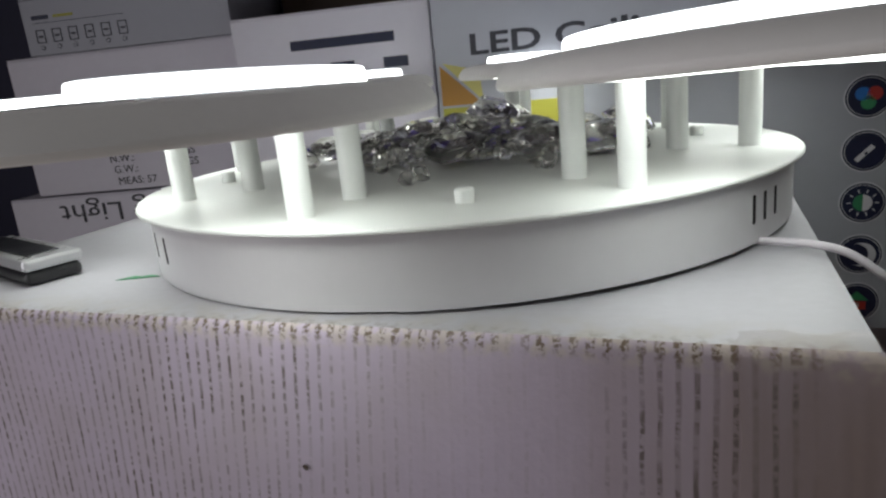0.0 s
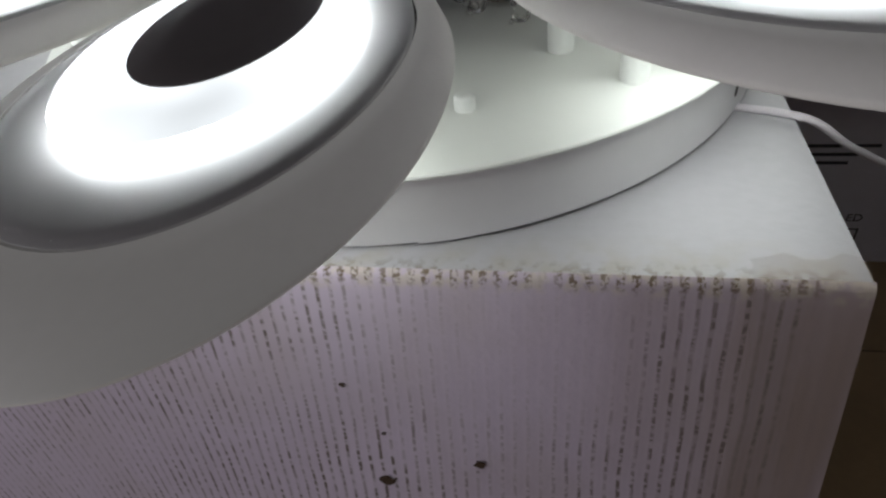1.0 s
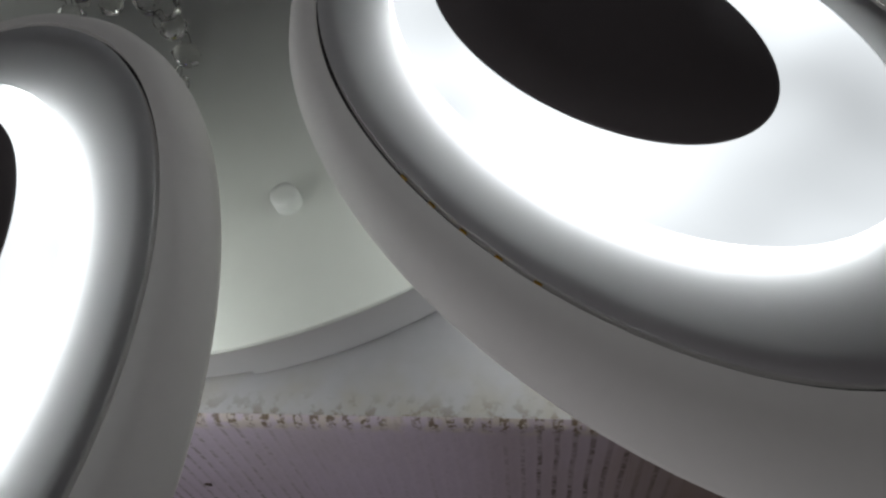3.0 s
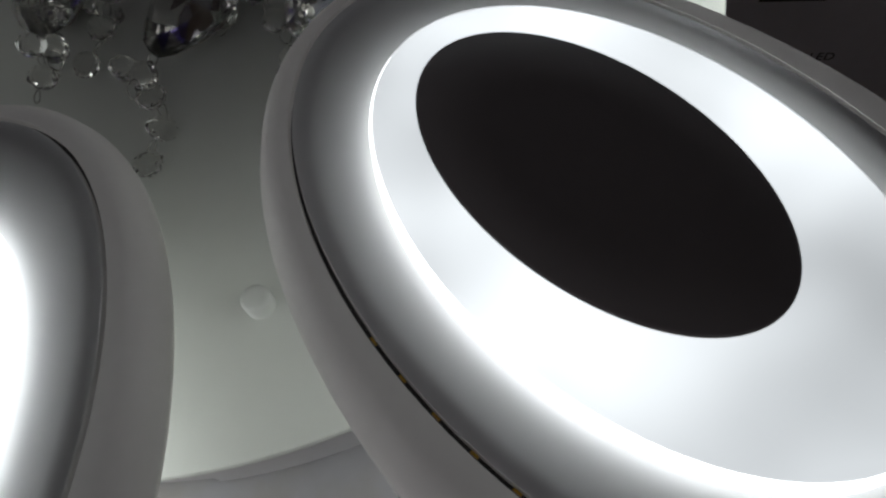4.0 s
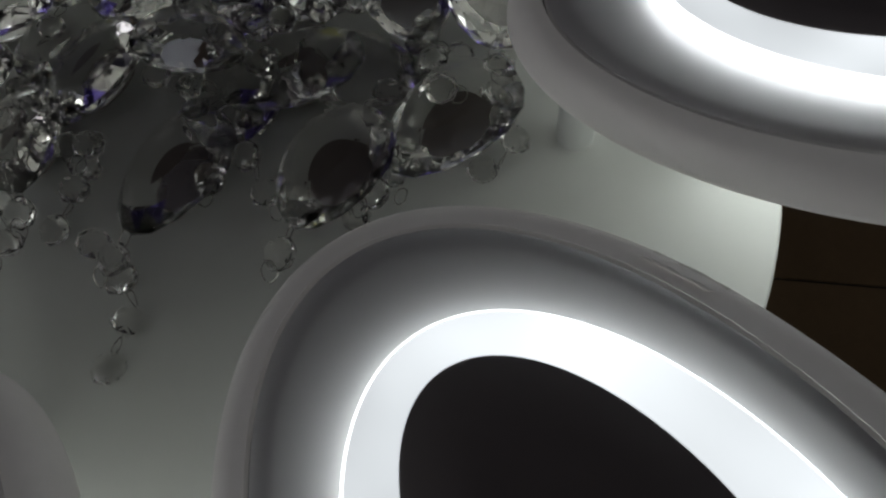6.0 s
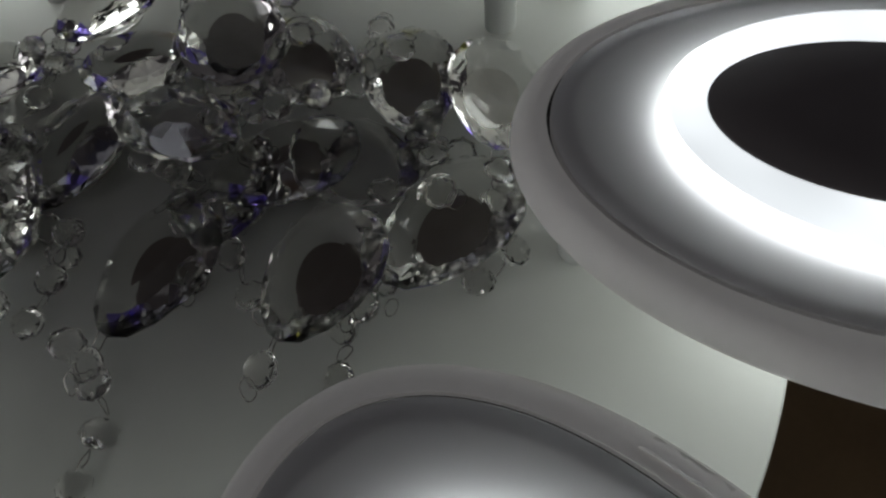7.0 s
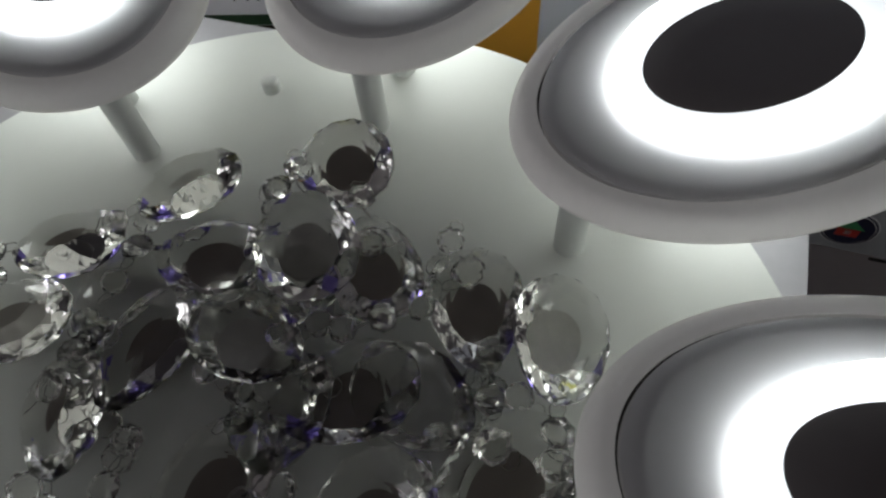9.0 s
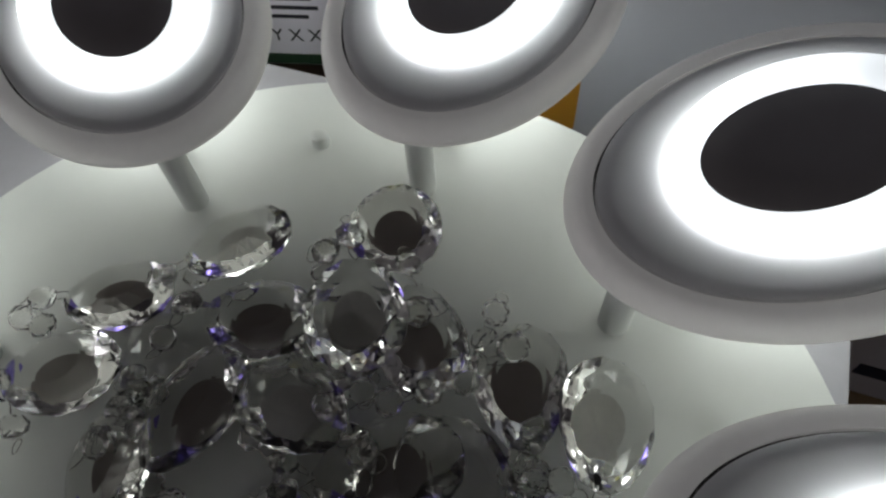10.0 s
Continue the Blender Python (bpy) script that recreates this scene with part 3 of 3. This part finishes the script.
led = shop_box("lamp_carton", pose(-0.024, 0.378, -0.267, 0, 0, -19.9), 0.72, 0.34, 0.60, M_CARD_GREY, "cool white lamp carton with large lettering and round icons")
writing("LED Ceiling", 0.036, M_INK, led, 0.048, 0.355, 0.262, weight=0.0008)
stick(led, "printed_shape", [(0.006, 0.345), (0.006, 0.293), (0.062, 0.293)], M_ORANGE, label="orange printed triangle")
stick(led, "printed_shape", [(0.006, 0.290), (0.062, 0.290), (0.062, 0.225), (0.006, 0.225)], M_OLIVE, label="olive printed block")
stick(led, "printed_shape", [(0.010, 0.348), (0.060, 0.335), (0.063, 0.296)], M_YELLOW, label="pale yellow printed triangle")
stick(led, "printed_shape", [(0.125, 0.292), (0.178, 0.292), (0.178, 0.225), (0.125, 0.225)], M_OLIVE, label="olive printed block")
stick(led, "printed_shape", [(0.118, 0.292), (0.124, 0.292), (0.124, 0.225), (0.118, 0.250)], M_ORANGE, label="orange printed stripe")
stick(led, "printed_shape", [(0.066, 0.225), (0.205, 0.225), (0.205, 0.150), (0.150, 0.110)], M_ORANGE, label="orange printed block")
IX = 0.494
for k, iz in enumerate((0.266, 0.208, 0.150, 0.090, 0.033)):
    disc = stick(led, "icon", round_outline(0.0235, IX, iz), M_PRINT_WHITE, label="round navy icon with white rim")
    for r, mt, lift in ((0.0222, M_NAVY, 0.0005), (0.0205, M_PRINT_WHITE, 0.0008), (0.0198, M_NAVY, 0.0011)):
        o = part("icon_ring", flat(round_outline(r, IX, iz), 0.0003), mt, disc)
        o.matrix_local = pose(0, -lift, 0)
    detail = []
    if k == 0:
        detail = [(round_outline(0.0072, IX - 0.0058, iz + 0.0035), M_BLUE), (round_outline(0.0072, IX + 0.0058, iz + 0.0035), M_RED), (round_outline(0.0072, IX, iz - 0.0062), M_GREEN), (round_outline(0.003, IX, iz), M_PRINT_WHITE)]
    elif k == 1:
        detail = [([(IX - 0.011, iz - 0.009), (IX - 0.007, iz - 0.0125), (IX + 0.009, iz + 0.0035), (IX + 0.005, iz + 0.007)], M_PRINT_WHITE), (round_outline(0.002, IX + 0.0005, iz - 0.0025, 12), M_NAVY)]
    elif k == 2:
        detail = [(round_outline(0.0095, IX, iz, 20, math.pi / 2, 1.5 * math.pi), M_GREEN), (round_outline(0.0095, IX, iz, 20, -math.pi / 2, math.pi / 2), M_PRINT_WHITE)]
        for q in range(10):
            a = q * math.pi / 5
            c, s = math.cos(a), math.sin(a)
            detail.append(([(IX + c * 0.0115 - s * 0.0006, iz + s * 0.0115 + c * 0.0006), (IX + c * 0.0115 + s * 0.0006, iz + s * 0.0115 - c * 0.0006), (IX + c * 0.0155 + s * 0.0006, iz + s * 0.0155 - c * 0.0006), (IX + c * 0.0155 - s * 0.0006, iz + s * 0.0155 + c * 0.0006)], M_PRINT_WHITE))
    elif k == 3:
        outer = round_outline(0.014, IX + 0.002, iz, 24, -2.0, 2.0)
        inner = round_outline(0.0125, IX - 0.004, iz, 24, 1.75, -1.75)
        detail = [(outer + inner, M_PRINT_WHITE)]
    else:
        detail = [([(IX - 0.012, iz + 0.002), (IX + 0.012, iz + 0.002), (IX, iz + 0.013)], M_GREEN), (rect(IX - 0.009, iz - 0.009, IX + 0.009, iz + 0.001), M_RED), (rect(IX - 0.0025, iz - 0.006, IX + 0.0025, iz - 0.001), M_PRINT_WHITE)]
    for outline, mt in detail:
        o = part("icon_sign", flat(outline, 0.0003), mt, disc)
        o.matrix_local = pose(0, -0.0014, 0)
    for q, wd in enumerate((0.055, 0.042, 0.03)):
        stick(led, "small_print", rect(IX + 0.035, iz + 0.008 - q * 0.009, IX + 0.035 + wd, iz + 0.0105 - q * 0.009), M_INK)

low = shop_box("floor_carton", pose(0.20, 0.475, FLOOR_Z, 0, 0, -19.9), 0.95, 0.40, 0.432, M_CARD_WHITE, "white lamp carton standing on the floor under another")
writing("LED", 0.022, M_INK, low, 0.556, 0.092)
for r in ((0.560, 0.042, 0.594, 0.045), (0.560, 0.073, 0.594, 0.076), (0.560, 0.045, 0.563, 0.073), (0.591, 0.045, 0.594, 0.073), (0.571, 0.053, 0.583, 0.064)):
    stick(low, "pictogram_bar", rect(*r), M_INK)
stick(low, "printed_panel", rect(0.465, 0.055, 0.525, 0.085), M_NAVY, label="navy printed panel")
for q in range(3):
    stick(low, "small_print", rect(0.45, 0.24 - q * 0.016, 0.58 - q * 0.02, 0.246 - q * 0.016), M_INK)

b1 = shop_box("tall_carton", pose(-0.303, 0.4325, -0.128, 0, 0, -5.7), 0.278, 0.20, 0.296, M_CARD_WHITE, "white carton with dark printed bars")
stick(b1, "printed_bar", rect(0.082, 0.246, 0.228, 0.259), M_NAVY)
for bx in (0.060, 0.135, 0.210):
    stick(b1, "printed_bar", rect(bx, 0.212, bx + 0.034, 0.226), M_NAVY)
for q, (x0, x1) in enumerate(((0.216, 0.244), (0.218, 0.245))):
    stick(b1, "small_print", rect(x0, 0.160 - q * 0.009, x1, 0.164 - q * 0.009), M_INK)
stick(b1, "small_print", rect(0.130, 0.135, 0.155, 0.140), M_INK)
for q, wd in enumerate((0.05, 0.055, 0.045)):
    stick(b1, "small_print", rect(0.205, 0.070 - q * 0.009, 0.205 + wd, 0.0735 - q * 0.009), M_INK)
writing("Y X X", 0.018, M_INK, b1, 0.212, 0.028)
writing("4 B", 0.016, M_INK, b1, 0.165, 0.030)
stick(b1, "printed_strip", rect(0.003, 0.002, 0.275, 0.013), M_DARKGREEN, label="dark green printed strip")

b2u = shop_box("flat_carton", pose(-0.647, 0.525, 0.1555, 0, 0, -5.7), 0.330, 0.22, 0.084, M_CARD_GREY, "flat grey-white carton with a row of small pictograms")
for q in range(6):
    x0 = 0.018 + q * 0.027
    for r in ((x0, 0.018, x0 + 0.015, 0.0195), (x0, 0.036, x0 + 0.015, 0.0375), (x0, 0.018, x0 + 0.0015, 0.0375), (x0 + 0.0135, 0.018, x0 + 0.015, 0.0375), (x0 + 0.004, 0.026, x0 + 0.011, 0.029)):
        stick(b2u, "pictogram_bar", rect(*r), M_INK)
    stick(b2u, "pictogram_dot", [*round_outline(0.0035, x0 + 0.0075, 0.0115, 16)], M_INK)
    o = part("pictogram_dot", flat(round_outline(0.0025, x0 + 0.0075, 0.0115, 16), 0.0003), M_CARD_GREY, b2u)
    o.matrix_local = pose(0, -0.0008, 0)
stick(b2u, "printed_bar", rect(0.016, 0.052, 0.044, 0.058), M_NAVY)
stick(b2u, "printed_bar", rect(0.052, 0.053, 0.085, 0.057), M_OLIVE)
stick(b2u, "printed_line", rect(0.016, 0.0465, 0.165, 0.0473), M_INK)

b2 = shop_box("white_carton", pose(-0.692, 0.532, -0.060, 0, 0, -5.7), 0.384, 0.24, 0.2145, M_CARD_WHITE, "white carton with stencilled shipping data")
for q, (a, b) in enumerate((("QTY.", "PCS"), ("N.W.:", "KGS"), ("G.W.:", "KGS"))):
    writing(a, 0.017, M_INK, b2, 0.132 + q * 0.004, 0.062 - q * 0.0175)
    writing(b, 0.017, M_INK, b2, 0.247 + q * 0.003, 0.066 - q * 0.0175)
writing("MEAS: 57", 0.017, M_INK, b2, 0.143, 0.0085)
writing("-508", 0.018, M_INK, b2, 0.235, 0.088)
b3 = shop_box("wide_carton", pose(-0.745, 0.535, -0.300, 0, 0, -5.7), 0.44, 0.26, 0.2370, M_CARD_WHITE, "white carton standing upside down, its lettering inverted")
writing("Ceiling Light", 0.043, M_INK, b3, 0.372, 0.222, 0.285, flip=True)
support = shop_box("base_carton", pose(-0.76, 0.43, FLOOR_Z, 0, 0, -5.7), 0.72, 0.38, 0.3985, M_NAVYBOX, "dark blue carton on the floor")
part_shelf = shop_box("brown_carton", pose(-0.300, 0.450, FLOOR_Z, 0, 0, -5.7), 0.27, 0.22, 0.5705, M_DARKWOOD, "brown carton carrying another")
support2 = shop_box("dark_carton", pose(-0.98, 0.78, FLOOR_Z, 0, 0, -4), 0.92, 0.30, 1.12, M_NAVYBOX, "tall dark blue carton behind the others")
brown2 = shop_box("dark_brown_carton", pose(-0.28, 0.66, FLOOR_Z, 0, 0, -4), 0.24, 0.28, 1.10, M_DARKWOOD, "tall dark brown carton behind the others")

panel = thing("ribbed_panel", pose(-0.815, 0.50, FLOOR_Z, 0, 0, -6), "grey ribbed panel leaning behind the cartons", "panel")
part("board", box(0.028, 0.03, 0.62, 0.002, at=(-0.03, 0.015, 0.31)), M_CARD_GREY, panel)
for q in range(5):
    part("rib", box(0.005, 0.02, 0.64, 0.001, at=(0.004 + q * 0.0085, 0.02, 0.32)), M_SILVER, panel)


# ---------------------------------------------------------------- crystals lying on the base plate
def faceted(outline, levels, tip=0.0):
    """A cut stone: outline scaled level by level, every other level turned by half a step so that its facets are triangles and kites."""
    n = len(outline)
    bm = bmesh.new()
    rows = []
    for k, (s, z) in enumerate(levels):
        pts = []
        for i in range(n):
            a, b = outline[i], outline[(i + 1) % n]
            q = ((a[0] + b[0]) / 2, (a[1] + b[1]) / 2) if k % 2 else a
            pts.append(bm.verts.new((q[0] * s, q[1] * s, z)))
        rows.append(pts)
    for k in range(len(rows) - 1):
        a, b = rows[k], rows[k + 1]
        for i in range(n):
            j = (i + 1) % n
            if k % 2 == 0:
                bm.faces.new((a[i], a[j], b[i]))
                bm.faces.new((a[j], b[j], b[i]))
            else:
                bm.faces.new((a[i], b[j], b[i]))
                bm.faces.new((a[i], a[j], b[j]))
    bm.faces.new(rows[0])
    bm.faces.new(rows[-1])
    return bm


def drop_outline(length, width, taper, n=18):
    out = []
    for i in range(n):
        a = 2 * math.pi * i / n
        out.append((length / 2 * math.cos(a), width / 2 * math.sin(a) * (1 - taper * math.cos(a))))
    return out


def wire_ring(r=0.0042, t=0.00024, n=18):
    return tube([(r * math.cos(2 * math.pi * i / n * 0.97), r * math.sin(2 * math.pi * i / n * 0.97), 0.0003 * math.sin(i)) for i in range(n + 1)], t, 5)


# scale and height of each level of facets: table, crown, girdle, pavilion and the lower table
STONE = [(0.42, -0.0100), (0.70, -0.0062), (0.975, -0.0012), (1.0, 0.0012), (0.76, 0.0058), (0.50, 0.0096)]


glint_pick = random.Random(3)  # a few facets of each drop are coloured violet to paint in glints


def pendant(m, length, width, taper, label, back):
    e = thing("crystal_pendant", m, label, "crystal", "crystals on the base plate")
    drop = part("drop", faceted(drop_outline(length, width, taper, 14), STONE), M_CRYSTAL, e, "large faceted clear drop")
    drop.data.materials.append(M_VIOLET_GLINT)
    for q in glint_pick.sample(range(50, 90), 5):
        drop.data.polygons[q].material_index = 1
    # a sheet under the drop paints the reflection seen in its table
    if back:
        core = part("reflection_sheet", flat([(0.45 * px, 0.45 * py) for px, py in drop_outline(length, width, taper, 32)], 0.0004), back, e, "thin sheet toned like the table's reflection")
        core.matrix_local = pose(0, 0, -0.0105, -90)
    r = part("wire_ring", wire_ring(), M_WIRE, e, "thin wire ring")
    r.matrix_local = pose(length / 2 + 0.001, 0, 0.001, 70, 0, 15)
    b = part("bead", faceted([(0.0072 * math.cos(q * math.pi / 4 + 0.39), 0.0072 * math.sin(q * math.pi / 4 + 0.39)) for q in range(8)], [(0.40, -0.0050), (0.80, -0.0032), (1, 0.0), (0.82, 0.0030), (0.42, 0.0050)]), M_BEAD, e, "small octagonal bead")
    b.matrix_local = pose(length / 2 + 0.0105, 0.001, 0.0005, 20, 12, 8)
    r = new("wire_ring", r.data)
    r.parent = e
    r.matrix_local = pose(length / 2 + 0.018, 0.001, 0.0008, 10, 35, 0)
    return e


ALMOND = "clear faceted almond-shaped crystal with a painted dark reflection, wire ring and bead"
OVAL = "clear faceted oval crystal with wire ring and bead"
# x, y, heading of the tip, height of the middle, roll, pitch, length, width, taper, painted dark reflection
DROPS = [
    (-0.034, 0.105, 206, 0.018, 8, 4, 0.056, 0.044, 0.10, False),
    (-0.016, 0.061, 166, 0.019, 6, 2, 0.055, 0.044, 0.15, True),
    (0.030, 0.056, 95, 0.031, 4, -11, 0.054, 0.047, 0.08, False),
    (0.044, 0.108, 194, 0.022, -18, 6, 0.048, 0.046, 0.06, True),
    (0.058, 0.052, 99, 0.015, 8, -4, 0.056, 0.042, 0.22, True),
    (0.101, 0.029, -88, 0.013, 0, 4, 0.060, 0.043, 0.26, True),
    (0.135, 0.011, -102, 0.016, -20, 2, 0.059, 0.044, 0.14, False),
    (0.046, -0.007, 191, 0.018, 10, 3, 0.064, 0.046, 0.20, True),
    (0.104, -0.045, -144, 0.013, 4, 2, 0.068, 0.046, 0.24, True),
    (0.055, -0.056, -127, 0.014, 8, 3, 0.060, 0.046, 0.22, True),
    (-0.006, -0.041, -126, 0.014, 8, 2, 0.062, 0.045, 0.22, True),
    (-0.038, 0.019, -119, 0.019, 12, 3, 0.062, 0.044, 0.22, True),
    (0.006, 0.018, -36, 0.023, -14, 6, 0.052, 0.043, 0.15, False),
    (-0.089, 0.078, 180, 0.014, 10, 2, 0.055, 0.044, 0.15, True),
    (-0.104, 0.038, 181, 0.015, 5, 2, 0.055, 0.044, 0.12, True),
    (-0.070, -0.006, -87, 0.014, 16, 2, 0.056, 0.042, 0.20, True),
    (0.020, 0.050, 20, 0.012, 3, 2, 0.055, 0.044, 0.15, False),
    (0.018, -0.010, 250, 0.010, 2, 2, 0.055, 0.044, 0.20, False),
    (-0.056, 0.052, 40, 0.010, 3, -2, 0.055, 0.044, 0.15, False),
    (0.074, -0.008, 320, 0.009, -2, 2, 0.055, 0.044, 0.20, False),
]
for x, y, head, z, roll, pitch, length, width, taper, dark in DROPS:
    back = M_DARK_REFLECTION if dark else M_PALE_REFLECTION if z > 0.0155 else None
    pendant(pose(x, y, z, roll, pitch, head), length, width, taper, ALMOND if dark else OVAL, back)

# strands of beads between and beside the drops
bead_mesh = None


def strand(points, seed):
    global bead_mesh
    rnd = random.Random(seed)
    e = thing("bead_strand", pose(*points[0]), "short strand of small clear beads on wire rings", "crystal", "bead strands on the base plate")
    line = smooth_line(points, 12)
    last = None
    origin = Vector(points[0])
    k = 0
    for p in line:
        if last is not None and (p - last).length < 0.0085:
            continue
        d = (p - last) if last is not None else (line[1] - line[0])
        head = math.degrees(math.atan2(d.y, d.x))
        q = p - origin
        if k % 2 == 0:
            if bead_mesh is None:
                ob = part("bead", faceted([(0.0068 * math.cos(t * math.pi / 4 + 0.39), 0.0068 * math.sin(t * math.pi / 4 + 0.39)) for t in range(8)], [(0.40, -0.0048), (0.80, -0.0031), (1, 0.0), (0.82, 0.0029), (0.42, 0.0048)]), M_BEAD, e)
                bead_mesh = ob.data
            else:
                ob = new("bead", bead_mesh)
                ob.parent = e
            ob.matrix_local = pose(q.x, q.y, q.z, rnd.uniform(-40, 40), rnd.uniform(-30, 30), head)
        else:
            ob = part("wire_ring", wire_ring(0.0034, 0.00023, 14), M_WIRE, e)
            ob.matrix_local = pose(q.x, q.y, q.z, rnd.uniform(20, 80), rnd.uniform(-30, 30), head)
        last = p
        k += 1


# the loose ends that trail out of the pile, then the tangle between the drops
TRAILS = [
    [(-0.039, -0.064, 0.010), (-0.032, -0.077, 0.006), (-0.026, -0.092, 0.0045), (-0.033, -0.108, 0.0045), (-0.036, -0.121, 0.0045)],
    [(0.060, -0.077, 0.008), (0.058, -0.092, 0.005), (0.049, -0.102, 0.0045)],
    [(0.086, 0.052, 0.012), (0.092, 0.068, 0.008), (0.098, 0.083, 0.006)],
    [(0.124, -0.040, 0.010), (0.128, -0.055, 0.007), (0.118, -0.066, 0.005), (0.106, -0.068, 0.005)],
    [(0.100, -0.002, 0.012), (0.112, -0.008, 0.009), (0.122, -0.016, 0.006)],
    [(0.078, 0.030, 0.014), (0.065, 0.026, 0.018), (0.050, 0.020, 0.022), (0.036, 0.018, 0.022)],
    [(-0.052, 0.086, 0.016), (-0.050, 0.074, 0.020), (-0.056, 0.060, 0.018), (-0.062, 0.044, 0.018)],
    [(0.010, 0.096, 0.020), (0.014, 0.084, 0.026), (0.008, 0.074, 0.022)],
    [(-0.010, 0.006, 0.020), (0.000, -0.002, 0.018), (0.012, -0.008, 0.020)],
    [(0.026, -0.024, 0.016), (0.022, -0.038, 0.014), (0.026, -0.052, 0.010), (0.030, -0.066, 0.006)],
    [(-0.040, -0.020, 0.016), (-0.046, -0.032, 0.012), (-0.052, -0.044, 0.008), (-0.060, -0.052, 0.005)],
    [(-0.124, 0.064, 0.010), (-0.134, 0.074, 0.008), (-0.142, 0.066, 0.005)],
    [(-0.128, 0.032, 0.012), (-0.124, 0.020, 0.008), (-0.118, 0.006, 0.005)],
    [(-0.080, -0.034, 0.010), (-0.076, -0.047, 0.007), (-0.080, -0.060, 0.005)],
    [(0.082, -0.026, 0.014), (0.074, -0.032, 0.014), (0.078, -0.072, 0.006)],
    [(-0.072, 0.020, 0.016), (-0.066, 0.026, 0.018), (-0.070, 0.036, 0.016)],
]
for k, line in enumerate(TRAILS):
    strand(line, k + 1)
srnd = random.Random(11)
for k in range(12):
    a, r = srnd.uniform(0, 2 * math.pi), 0.090 * math.sqrt(srnd.random())
    x, y = r * math.cos(a) * 1.05 + 0.012, r * math.sin(a) * 0.62 + 0.012
    z = 0.006 + 0.014 * max(0, 1 - r / 0.11) * srnd.uniform(0.6, 1.3)
    a2 = srnd.uniform(0, 2 * math.pi)
    strand([(x, y, z), (x + 0.012 * math.cos(a2), y + 0.012 * math.sin(a2), z * 0.85), (x + 0.026 * math.cos(a2 + 0.4), y + 0.026 * math.sin(a2 + 0.4), max(0.0045, z * 0.6))], 20 + k)

# ---------------------------------------------------------------- floor tiles, last
tile_mesh = None
for i in range(-5, 6):
    for j in range(-5, 6):
        p = pose(0, 0, 0, 0, 0, -20.5) @ Matrix.Translation((0.395 + i * 0.33 + 0.165, 0.0 + j * 0.33 + 0.145, FLOOR_Z - 0.004))
        w = p.translation
        if not (-1.16 < w.x < 2.2 and -2.05 < w.y < 1.25):
            continue
        if tile_mesh is None:
            ob = part("tile", box(0.326, 0.326, 0.008, 0.0012), M_TILE, floor)
            tile_mesh = ob.data
        else:
            ob = new("tile", tile_mesh)
            ob.parent = floor
        ob.matrix_world = p
